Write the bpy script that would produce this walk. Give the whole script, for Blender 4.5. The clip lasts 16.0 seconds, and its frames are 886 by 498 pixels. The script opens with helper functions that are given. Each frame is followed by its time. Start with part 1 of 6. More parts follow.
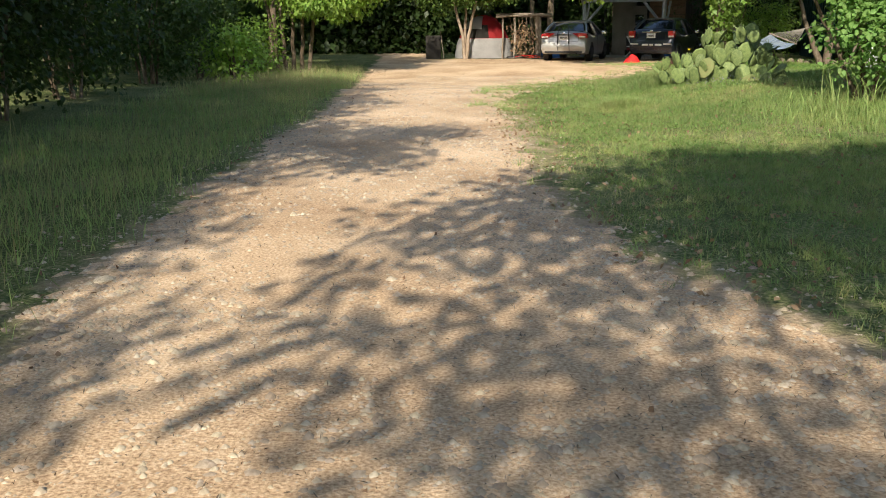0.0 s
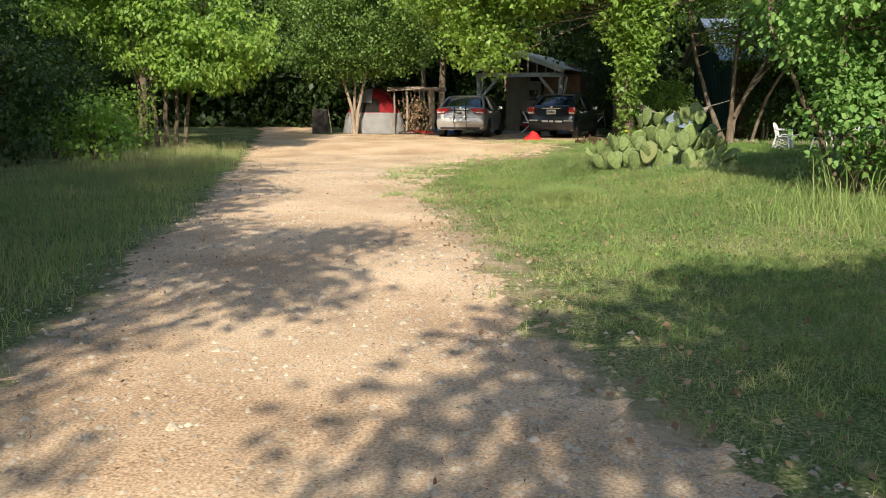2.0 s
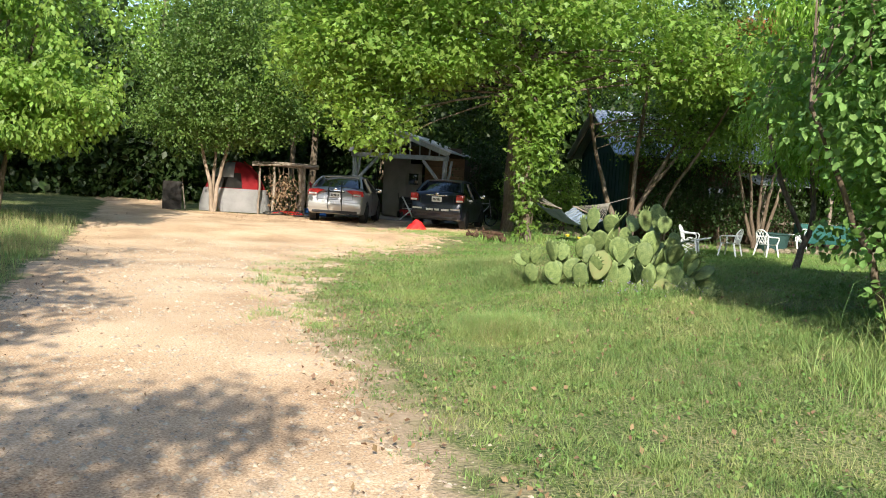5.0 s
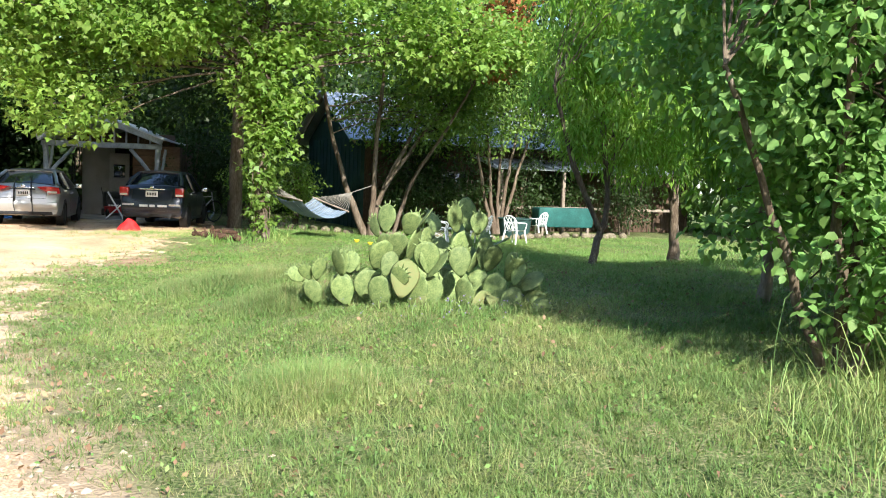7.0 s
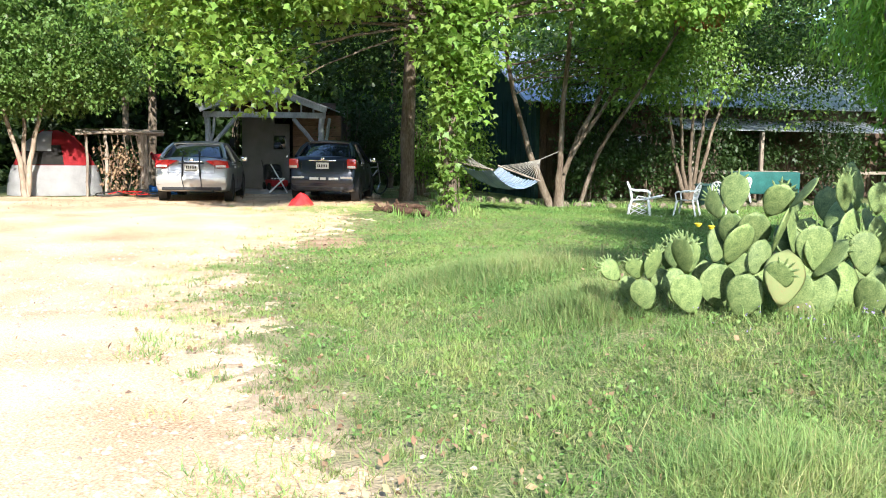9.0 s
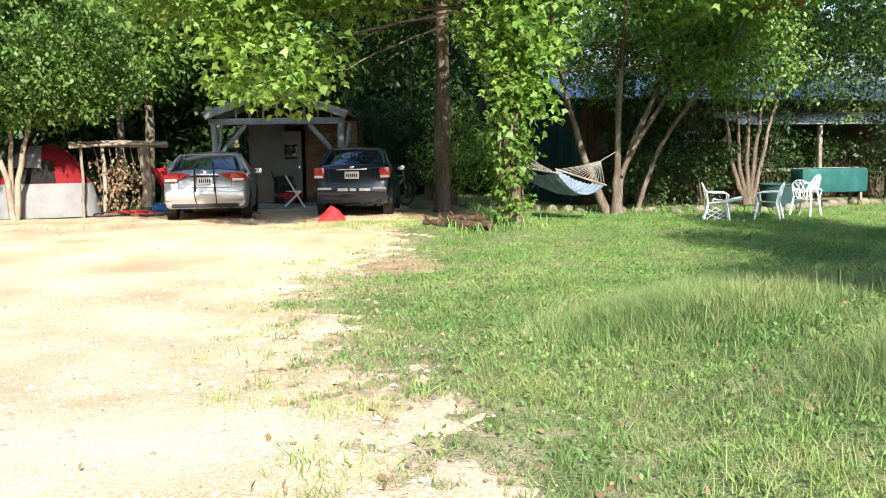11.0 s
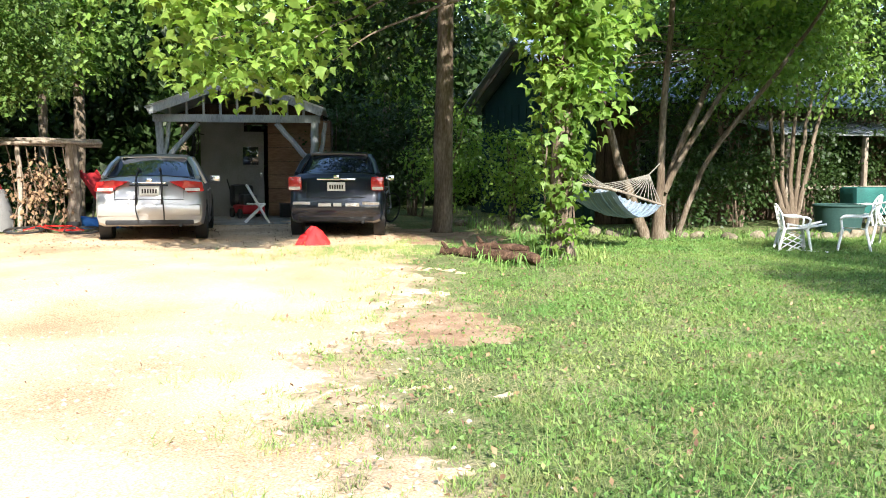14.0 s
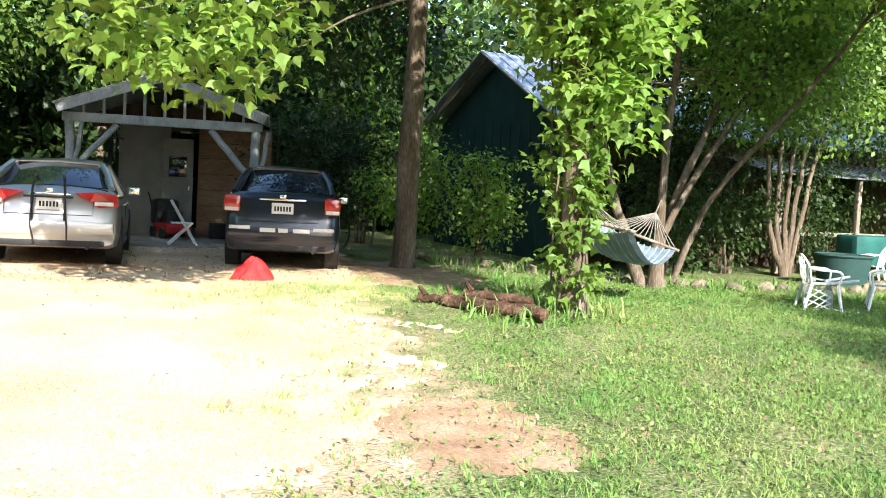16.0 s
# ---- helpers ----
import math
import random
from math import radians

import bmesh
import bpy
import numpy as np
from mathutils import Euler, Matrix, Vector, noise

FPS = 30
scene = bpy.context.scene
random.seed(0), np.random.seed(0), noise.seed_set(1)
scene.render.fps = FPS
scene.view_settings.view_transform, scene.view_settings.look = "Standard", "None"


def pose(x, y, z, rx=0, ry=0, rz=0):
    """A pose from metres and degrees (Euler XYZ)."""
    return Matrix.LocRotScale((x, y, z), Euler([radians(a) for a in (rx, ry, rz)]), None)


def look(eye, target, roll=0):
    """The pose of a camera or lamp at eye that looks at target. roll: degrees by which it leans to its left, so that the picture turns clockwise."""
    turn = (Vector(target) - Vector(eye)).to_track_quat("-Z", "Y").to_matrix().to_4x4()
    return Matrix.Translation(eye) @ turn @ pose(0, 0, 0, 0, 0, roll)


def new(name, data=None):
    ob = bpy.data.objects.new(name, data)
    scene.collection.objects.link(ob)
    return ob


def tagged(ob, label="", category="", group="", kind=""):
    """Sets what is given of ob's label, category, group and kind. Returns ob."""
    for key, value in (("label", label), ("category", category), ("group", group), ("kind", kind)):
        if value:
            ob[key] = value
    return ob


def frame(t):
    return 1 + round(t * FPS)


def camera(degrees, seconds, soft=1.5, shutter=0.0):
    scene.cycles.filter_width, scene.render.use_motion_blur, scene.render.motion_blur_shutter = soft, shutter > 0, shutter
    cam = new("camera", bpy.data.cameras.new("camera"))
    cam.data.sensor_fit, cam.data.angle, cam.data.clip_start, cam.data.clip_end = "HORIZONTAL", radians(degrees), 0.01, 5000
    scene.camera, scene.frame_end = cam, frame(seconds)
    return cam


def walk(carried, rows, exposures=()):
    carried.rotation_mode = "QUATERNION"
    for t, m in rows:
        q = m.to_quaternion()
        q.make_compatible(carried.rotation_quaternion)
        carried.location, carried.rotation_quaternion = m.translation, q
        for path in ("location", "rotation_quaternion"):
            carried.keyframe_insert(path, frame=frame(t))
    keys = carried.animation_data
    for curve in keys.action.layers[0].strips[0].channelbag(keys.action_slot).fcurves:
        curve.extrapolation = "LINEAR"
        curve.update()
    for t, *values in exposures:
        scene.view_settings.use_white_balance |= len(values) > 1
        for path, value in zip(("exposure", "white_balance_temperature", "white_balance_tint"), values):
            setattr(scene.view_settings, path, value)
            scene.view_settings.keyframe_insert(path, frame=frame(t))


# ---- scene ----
cam = camera(51.0, 16.0, soft=1.0)
METRES, EYE, TILT, LEAN, TURN = 22.0, 1.32, -1.0, 4.3, 4.8
ROWS = [
    (0.0, 0.0, 0.0, 0.0, 0.88, -12.62, -3.92),
    (0.5, -0.0054, 0.0307, 0.0006, -0.96, -8.67, -3.24),
    (1.0, -0.0122, 0.0583, 0.0005, -4.78, -6.19, -4.04),
    (1.5, -0.0174, 0.0896, 0.0011, -5.46, -7.11, -3.35),
    (2.0, -0.0222, 0.1204, 0.003, -6.68, -7.78, -4.46),
    (2.5, -0.0238, 0.1479, 0.0039, -7.83, -6.67, -5.43),
    (3.0, -0.026, 0.1746, 0.0044, -10.04, -5.24, -5.18),
    (3.5, -0.0266, 0.2001, 0.0052, -11.83, -4.44, -5.99),
    (6.0, -0.0143, 0.3565, 0.0105, -22.06, -0.03, -7.9),
    (6.5, -0.0093, 0.3879, 0.0116, -30.12, -0.39, -5.72),
    (7.0, -0.0051, 0.4164, 0.0129, -33.22, -0.82, -5.17),
    (7.5, -0.006, 0.4441, 0.0121, -29.85, -0.39, -5.55),
    (8.0, -0.0079, 0.4778, 0.0127, -24.26, -2.09, -4.3),
    (10.5, -0.0299, 0.6486, 0.0079, -28.66, -4.88, -3.97),
    (11.0, -0.0287, 0.6817, 0.0082, -27.2, -2.85, -2.53),
    (11.5, -0.0251, 0.7145, 0.0099, -29.49, -1.42, -2.74),
    (12.0, -0.0199, 0.7452, 0.011, -28.93, -0.09, -2.53),
    (12.5, -0.014, 0.7774, 0.0108, -31.52, -0.06, -3.06),
    (13.0, -0.009, 0.8052, 0.0121, -31.68, -1.41, -3.75),
    (13.5, -0.0011, 0.8379, 0.0124, -32.25, -1.4, -3.74),
    (14.0, 0.0059, 0.8675, 0.0147, -30.96, -2.15, -3.41),
    (14.5, 0.0156, 0.8959, 0.0157, -31.31, -1.5, -3.64),
    (15.0, 0.026, 0.9256, 0.0171, -35.97, -1.31, -5.62),
    (15.5, 0.035, 0.9551, 0.019, -35.04, -1.31, -5.71),
    (16.0, 0.0432, 0.9848, 0.0202, -35.61, -0.38, -6.01),
]
EXPOSURES = [(0.0, 0.72, 6500, 10), (1.0, 0.78, 6500, 10), (3.7, 0.7, 6500, 10), (5.8, 1.28, 6000, 10), (7.0, 1.45, 5900, 10), (8.0, 1.64, 5650, 10), (11.0, 1.52, 5850, 10), (16.0, 1.84, 5900, 10)]
walk(cam, [(t, pose(0, 0, EYE, TILT, LEAN, TURN) @ pose(METRES * x, METRES * y, METRES * z, 90 + pitch, roll, yaw)) for t, x, y, z, yaw, pitch, roll in ROWS], EXPOSURES)

# ---- light ----
SUN_AZ, SUN_EL = 188.0, 33.0
world = bpy.data.worlds.new("sky")
scene.world = world
world.use_nodes = True
wn = world.node_tree.nodes
sky = wn.new("ShaderNodeTexSky")
sky.sky_type, sky.sun_disc = "NISHITA", False
sky.sun_elevation, sky.sun_rotation = radians(SUN_EL), radians(SUN_AZ)
wn["Background"].inputs["Strength"].default_value = 0.15
world.node_tree.links.new(sky.outputs[0], wn["Background"].inputs["Color"])
sun = new("sun", bpy.data.lights.new("sun", "SUN"))
sun.data.energy, sun.data.angle, sun.data.color = 4.6, radians(0.6), (1.0, 0.91, 0.76)
SUN_DIR = Vector((math.sin(radians(SUN_AZ)) * math.cos(radians(SUN_EL)), math.cos(radians(SUN_AZ)) * math.cos(radians(SUN_EL)), math.sin(radians(SUN_EL))))
sun.matrix_world = look((0, 0, 40), Vector((0, 0, 40)) - SUN_DIR)

# ---- materials ----
rng = np.random.default_rng(7)


def material(name, colours, rough=0.8, metal=0.0, scale=6.0, fine=60.0, bump=0.3, spec=0.3, island=0.0, trans=0.0, translucent=None, stretch=(1, 1, 1), depth=0.01, coat=0.0, grain=0.45):
    """Two-scale noise between the given colours, with bump; island: brightness variation from piece to piece."""
    m = bpy.data.materials.new(name)
    m.use_nodes = True
    nt = m.node_tree
    n, l = nt.nodes, nt.links
    b = n["Principled BSDF"]
    b.inputs["Roughness"].default_value, b.inputs["Metallic"].default_value = rough, metal
    b.inputs["Specular IOR Level"].default_value = spec
    b.inputs["Coat Weight"].default_value = coat
    co = n.new("ShaderNodeTexCoord")
    mp = n.new("ShaderNodeMapping")
    mp.inputs["Scale"].default_value = stretch
    l.new(co.outputs["Object"], mp.inputs["Vector"])
    big = n.new("ShaderNodeTexNoise")
    big.inputs["Scale"].default_value, big.inputs["Detail"].default_value = scale, 6
    small = n.new("ShaderNodeTexNoise")
    small.inputs["Scale"].default_value, small.inputs["Detail"].default_value = fine, 4
    for t in (big, small):
        l.new(mp.outputs[0], t.inputs["Vector"])
    add = n.new("ShaderNodeMath")
    add.operation = "MULTIPLY_ADD"
    add.inputs[1].default_value = grain
    l.new(small.outputs[0], add.inputs[0])
    half = n.new("ShaderNodeMath")
    half.operation = "MULTIPLY"
    half.inputs[1].default_value = 1 - grain
    l.new(big.outputs[0], half.inputs[0])
    l.new(half.outputs[0], add.inputs[2])
    ramp = n.new("ShaderNodeValToRGB")
    e = ramp.color_ramp.elements
    k = len(colours)
    while len(e) < k:
        e.new(0.5)
    for i, c in enumerate(colours):
        e[i].position = 0.34 + 0.32 * i / max(1, k - 1)
        e[i].color = (*c, 1)
    l.new(add.outputs[0], ramp.inputs[0])
    colour = ramp.outputs[0]
    if island:
        g = n.new("ShaderNodeNewGeometry")
        oi = n.new("ShaderNodeObjectInfo")
        hs = n.new("ShaderNodeHueSaturation")
        sm = n.new("ShaderNodeMath")
        sm.operation = "ADD"
        l.new(g.outputs["Random Per Island"], sm.inputs[0])
        l.new(oi.outputs["Random"], sm.inputs[1])
        mr = n.new("ShaderNodeMapRange")
        mr.inputs["From Max"].default_value = 2.0
        mr.inputs["To Min"].default_value, mr.inputs["To Max"].default_value = 1 - island, 1 + island
        l.new(sm.outputs[0], mr.inputs["Value"])
        l.new(mr.outputs[0], hs.inputs["Value"])
        mh = n.new("ShaderNodeMapRange")
        mh.inputs["To Min"].default_value, mh.inputs["To Max"].default_value = 0.5 - 0.03 * island, 0.5 + 0.03 * island
        l.new(g.outputs["Random Per Island"], mh.inputs["Value"])
        l.new(mh.outputs[0], hs.inputs["Hue"])
        l.new(colour, hs.inputs["Color"])
        colour = hs.outputs[0]
    l.new(colour, b.inputs["Base Color"])
    if bump:
        bp = n.new("ShaderNodeBump")
        bp.inputs["Strength"].default_value, bp.inputs["Distance"].default_value = bump, depth
        l.new(add.outputs[0], bp.inputs["Height"])
        l.new(bp.outputs[0], b.inputs["Normal"])
    if translucent:
        tr = n.new("ShaderNodeBsdfTranslucent")
        mixc = n.new("ShaderNodeMix")
        mixc.data_type, mixc.blend_type = "RGBA", "MULTIPLY"
        mixc.inputs[0].default_value = 1.0
        l.new(colour, mixc.inputs[6])
        mixc.inputs[7].default_value = (*translucent, 1)
        l.new(mixc.outputs[2], tr.inputs["Color"])
        mx = n.new("ShaderNodeMixShader")
        mx.inputs[0].default_value = trans
        l.new(b.outputs[0], mx.inputs[1])
        l.new(tr.outputs[0], mx.inputs[2])
        l.new(mx.outputs[0], n["Material Output"].inputs["Surface"])
    elif trans:
        b.inputs["Transmission Weight"].default_value = trans
    return m


def leafmat(name, a, b, c, glow=(1.6, 1.7, 1.1), rough=0.5, trans=0.35, island=0.35):
    return material(name, (a, b, c), rough, scale=0.8, fine=9, bump=0.0, spec=0.35, island=island, trans=trans, translucent=glow)


GRAVEL = material("gravel", ((0.25, 0.155, 0.09), (0.52, 0.365, 0.225), (0.72, 0.56, 0.39)), 0.95, scale=0.7, fine=70, bump=0.8, depth=0.012, spec=0.1, grain=0.6)
STONE = material("limestone", ((0.30, 0.235, 0.165), (0.46, 0.37, 0.265), (0.6, 0.51, 0.4)), 0.9, scale=8, fine=70, bump=0.4, island=0.38, spec=0.15)
SOIL = material("soil", ((0.04, 0.062, 0.02), (0.12, 0.15, 0.055), (0.3, 0.27, 0.15)), 1.0, scale=1.1, fine=42, bump=1.0, depth=0.03, spec=0.05, grain=0.68)
def wear_into(mat, attribute, colours):
    """Mixes in worn earth where the mesh attribute is high, broken up by noise."""
    n, l = mat.node_tree.nodes, mat.node_tree.links
    b = n["Principled BSDF"]
    old = b.inputs["Base Color"].links[0].from_socket
    at = n.new("ShaderNodeAttribute")
    at.attribute_name = attribute
    co = n.new("ShaderNodeTexCoord")
    ns = n.new("ShaderNodeTexNoise")
    ns.inputs["Scale"].default_value, ns.inputs["Detail"].default_value = 2.4, 8
    l.new(co.outputs["Object"], ns.inputs["Vector"])
    ad = n.new("ShaderNodeMath")
    ad.operation = "ADD"
    l.new(at.outputs["Fac"], ad.inputs[0])
    l.new(ns.outputs[0], ad.inputs[1])
    rp = n.new("ShaderNodeMapRange")
    rp.inputs["From Min"].default_value, rp.inputs["From Max"].default_value = 0.85, 1.15
    l.new(ad.outputs[0], rp.inputs["Value"])
    rc = n.new("ShaderNodeValToRGB")
    rc.color_ramp.elements[0].color, rc.color_ramp.elements[1].color = (*colours[0], 1), (*colours[1], 1)
    n2 = n.new("ShaderNodeTexNoise")
    n2.inputs["Scale"].default_value, n2.inputs["Detail"].default_value = 22, 5
    l.new(co.outputs["Object"], n2.inputs["Vector"])
    l.new(n2.outputs[0], rc.inputs[0])
    mx = n.new("ShaderNodeMix")
    mx.data_type = "RGBA"
    l.new(rp.outputs[0], mx.inputs[0])
    l.new(old, mx.inputs[6])
    l.new(rc.outputs[0], mx.inputs[7])
    l.new(mx.outputs[2], b.inputs["Base Color"])


wear_into(SOIL, "worn", ((0.24, 0.17, 0.10), (0.5, 0.39, 0.27)))
BAREDIRT = material("bare_dirt", ((0.19, 0.115, 0.07), (0.3, 0.195, 0.125), (0.43, 0.31, 0.21)), 1.0, scale=3, fine=45, bump=0.8, depth=0.015, spec=0.05)
GRASS = leafmat("grass", (0.1, 0.1726, 0.048), (0.175, 0.2416, 0.0708), (0.3249, 0.3164, 0.1256), (1.2, 1.4, 1.0), 0.6, 0.2, 0.55)
GRASS_DRY = leafmat("dry_grass", (0.24, 0.235, 0.10), (0.32, 0.30, 0.14), (0.42, 0.385, 0.2), (1.1, 1.1, 0.7), 0.7, 0.25)
CLOVER = leafmat("clover", (0.1026, 0.2067, 0.045), (0.1728, 0.2809, 0.0648), (0.3024, 0.3392, 0.108), (1.3, 1.4, 1.0), 0.6, 0.22, 0.5)
LEAF_SYC = leafmat("sycamore_leaf", (0.1008, 0.1728, 0.032), (0.1512, 0.2322, 0.042), (0.2184, 0.3024, 0.06), (1.8, 1.9, 1.1), 0.5, 0.42)
# Darker leaf copy: the shade of woods and buildings is put into its colour.
LEAF_SHADED = leafmat("shaded_leaf", (0.022, 0.0433, 0.0115), (0.035, 0.0625, 0.0154), (0.05, 0.0818, 0.0211))
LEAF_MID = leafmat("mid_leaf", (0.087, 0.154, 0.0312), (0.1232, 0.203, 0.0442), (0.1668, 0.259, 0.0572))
# Brighter leaf copy: sunlight on the foliage is put into its colour.
LEAF_SUNLIT = leafmat("sunlit_leaf", (0.132, 0.2185, 0.042), (0.186, 0.2875, 0.0525), (0.252, 0.3507, 0.0714), (1.6, 1.7, 1.1), 0.5, 0.4)
LEAF_MUL = leafmat("mulberry_leaf", (0.1045, 0.1998, 0.0495), (0.154, 0.2646, 0.0675), (0.2035, 0.3186, 0.09), (1.5, 1.7, 1.1), 0.62, 0.34)
LEAF_PEACH = leafmat("peach_leaf", (0.147, 0.2616, 0.036), (0.21, 0.3375, 0.048), (0.273, 0.405, 0.066), (1.5, 1.7, 1.1), 0.45, 0.4)
LEAF_DEAD = leafmat("dead_leaf", (0.22, 0.08, 0.03), (0.32, 0.13, 0.05), (0.36, 0.2, 0.08), (1.2, 1.0, 0.7), 0.8, 0.3)
LITTER = leafmat("leaf_litter", (0.14, 0.09, 0.05), (0.22, 0.14, 0.08), (0.32, 0.23, 0.14), (1, 1, 1), 0.9, 0.1, 0.5)
BARK = material("bark", ((0.07, 0.05, 0.035), (0.13, 0.10, 0.07), (0.22, 0.18, 0.14)), 0.95, scale=5, fine=40, bump=1.0, depth=0.03, stretch=(1, 1, 0.25), spec=0.1)
BARK_PALE = material("pale_bark", ((0.16, 0.12, 0.085), (0.27, 0.21, 0.155), (0.38, 0.31, 0.24)), 0.9, scale=4, fine=30, bump=0.8, depth=0.02, stretch=(1, 1, 0.3), spec=0.1)
LOGWOOD = material("rotten_wood", ((0.025, 0.016, 0.012), (0.07, 0.04, 0.026), (0.17, 0.105, 0.07)), 0.95, scale=6, fine=40, bump=1.0, depth=0.03, stretch=(1, 0.3, 1), spec=0.1)
SILVER = material("silver_paint", ((0.36, 0.35, 0.335), (0.40, 0.39, 0.37), (0.44, 0.425, 0.40)), 0.34, 0.55, scale=2, fine=180, bump=0.02, spec=0.5, coat=0.6)
NAVY = material("navy_paint", ((0.008, 0.011, 0.022), (0.011, 0.015, 0.03), (0.016, 0.02, 0.036)), 0.3, 0.2, scale=2, fine=180, bump=0.02, spec=0.5, coat=0.7)
GLASS = material("tinted_glass", ((0.008, 0.01, 0.014), (0.012, 0.016, 0.024), (0.02, 0.026, 0.036)), 0.06, 0.0, scale=2, fine=40, bump=0.0, spec=0.7)
TYRE = material("tyre", ((0.012, 0.012, 0.012), (0.02, 0.019, 0.018), (0.045, 0.04, 0.034)), 0.85, scale=5, fine=60, bump=0.3)
ALLOY = material("alloy", ((0.3, 0.3, 0.3), (0.42, 0.42, 0.42), (0.5, 0.5, 0.5)), 0.35, 0.8, bump=0.05)
CHROME = material("chrome", ((0.6, 0.6, 0.6), (0.7, 0.7, 0.7), (0.75, 0.75, 0.75)), 0.15, 1.0, bump=0.0)
REDLENS = material("red_lens", ((0.36, 0.012, 0.012), (0.46, 0.02, 0.018), (0.55, 0.035, 0.025)), 0.15, scale=9, fine=90, bump=0.1, spec=0.6, coat=0.6)
CLEARLENS = material("clear_lens", ((0.5, 0.46, 0.42), (0.6, 0.56, 0.52), (0.7, 0.66, 0.62)), 0.15, scale=9, fine=90, bump=0.1, spec=0.6)
BLACKPLASTIC = material("black_plastic", ((0.012, 0.012, 0.013), (0.02, 0.02, 0.021), (0.03, 0.03, 0.03)), 0.55, bump=0.1)
PLATE = material("plate_white", ((0.6, 0.6, 0.58), (0.7, 0.7, 0.68), (0.74, 0.74, 0.72)), 0.5, bump=0.02)
WHITEPLASTIC = material("white_plastic", ((0.56, 0.56, 0.53), (0.7, 0.7, 0.67), (0.78, 0.78, 0.75)), 0.45, scale=3, fine=60, bump=0.05, spec=0.4)
TEAL = material("teal_paint", ((0.016, 0.042, 0.037), (0.022, 0.055, 0.048), (0.035, 0.075, 0.066)), 0.75, scale=2, fine=40, bump=0.2)
TEALCLOTH = material("teal_canvas", ((0.008, 0.05, 0.045), (0.014, 0.078, 0.068), (0.025, 0.12, 0.105)), 0.7, scale=3, fine=50, bump=0.3)
TIN = material("galvanised_roof", ((0.34, 0.36, 0.39), (0.46, 0.48, 0.51), (0.56, 0.58, 0.6)), 0.42, 0.6, scale=1.5, fine=24, bump=0.1)
WHITEWOOD = material("white_painted_wood", ((0.17, 0.18, 0.185), (0.28, 0.295, 0.305), (0.37, 0.385, 0.39)), 0.7, scale=3, fine=45, bump=0.4, stretch=(1, 1, 0.3))
GREYWOOD = material("weathered_wood", ((0.12, 0.095, 0.07), (0.22, 0.18, 0.14), (0.34, 0.29, 0.23)), 0.9, scale=4, fine=45, bump=0.7, stretch=(1, 1, 0.25))
BROWNWOOD = material("brown_boards", ((0.04, 0.026, 0.018), (0.08, 0.052, 0.034), (0.13, 0.09, 0.06)), 0.9, scale=4, fine=45, bump=0.6, stretch=(1, 1, 0.25))
PLYWOOD = material("plywood", ((0.15, 0.085, 0.05), (0.22, 0.13, 0.08), (0.28, 0.18, 0.11)), 0.8, scale=3, fine=40, bump=0.3, stretch=(0.25, 1, 1))
SIDING = material("grey_siding", ((0.15, 0.14, 0.13), (0.21, 0.2, 0.185), (0.26, 0.25, 0.235)), 0.8, scale=2, fine=40, bump=0.3)
CONCRETE = material("concrete", ((0.16, 0.145, 0.125), (0.22, 0.205, 0.18), (0.3, 0.28, 0.25)), 0.9, scale=2, fine=40, bump=0.5)
# Limestone darkened, with the shade over the bed put into its colour.
SHADEDSTONE = material("shaded_stone", ((0.07, 0.06, 0.04), (0.14, 0.115, 0.08), (0.24, 0.2, 0.15)), 0.95, scale=5, fine=50, bump=0.6, spec=0.1, island=0.4)
TENTGREY = material("tent_grey", ((0.34, 0.33, 0.32), (0.42, 0.41, 0.40), (0.48, 0.47, 0.46)), 0.8, scale=3, fine=60, bump=0.3, depth=0.03)
TENTRED = material("tent_red", ((0.26, 0.012, 0.016), (0.34, 0.018, 0.022), (0.42, 0.03, 0.03)), 0.75, scale=3, fine=60, bump=0.3, depth=0.03)
REDCLOTH = material("red_cloth", ((0.5, 0.012, 0.015), (0.62, 0.02, 0.02), (0.7, 0.035, 0.03)), 0.7, scale=6, fine=70, bump=0.4)
BLUECLOTH = material("blue_cloth", ((0.02, 0.1, 0.35), (0.03, 0.14, 0.45), (0.05, 0.2, 0.55)), 0.7, bump=0.3)
ROPE = material("rope", ((0.14, 0.13, 0.11), (0.2, 0.185, 0.155), (0.27, 0.25, 0.21)), 0.9, bump=0.4)
HAMMOCKCLOTH = material("hammock_cloth", ((0.19, 0.235, 0.285), (0.26, 0.31, 0.36), (0.34, 0.385, 0.425)), 0.85, scale=4, fine=60, bump=0.3)
HAMMOCKDARK = material("hammock_stripe", ((0.13, 0.18, 0.25), (0.18, 0.24, 0.32), (0.24, 0.3, 0.38)), 0.85, scale=4, fine=60, bump=0.3)
CACTUS = material("cactus_skin", ((0.055, 0.085, 0.03), (0.125, 0.165, 0.055), (0.21, 0.245, 0.09)), 0.62, scale=5, fine=38, bump=0.5, grain=0.45, spec=0.3, island=0.45)
CACTUS_OLD = material("cactus_old", ((0.19, 0.15, 0.065), (0.16, 0.18, 0.07), (0.13, 0.175, 0.06)), 0.75, scale=2.5, fine=45, bump=0.4, spec=0.2)
YELLOW = material("yellow_petal", ((0.7, 0.5, 0.02), (0.8, 0.6, 0.03), (0.85, 0.68, 0.06)), 0.6, bump=0.1)
PURPLE = material("purple_petal", ((0.18, 0.15, 0.3), (0.25, 0.2, 0.38), (0.32, 0.27, 0.45)), 0.7, bump=0.1)
# Near-black for dark boards; on the shed's back wall it paints interior shade.
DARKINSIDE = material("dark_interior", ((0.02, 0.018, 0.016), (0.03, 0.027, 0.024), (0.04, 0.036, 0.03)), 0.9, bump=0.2)

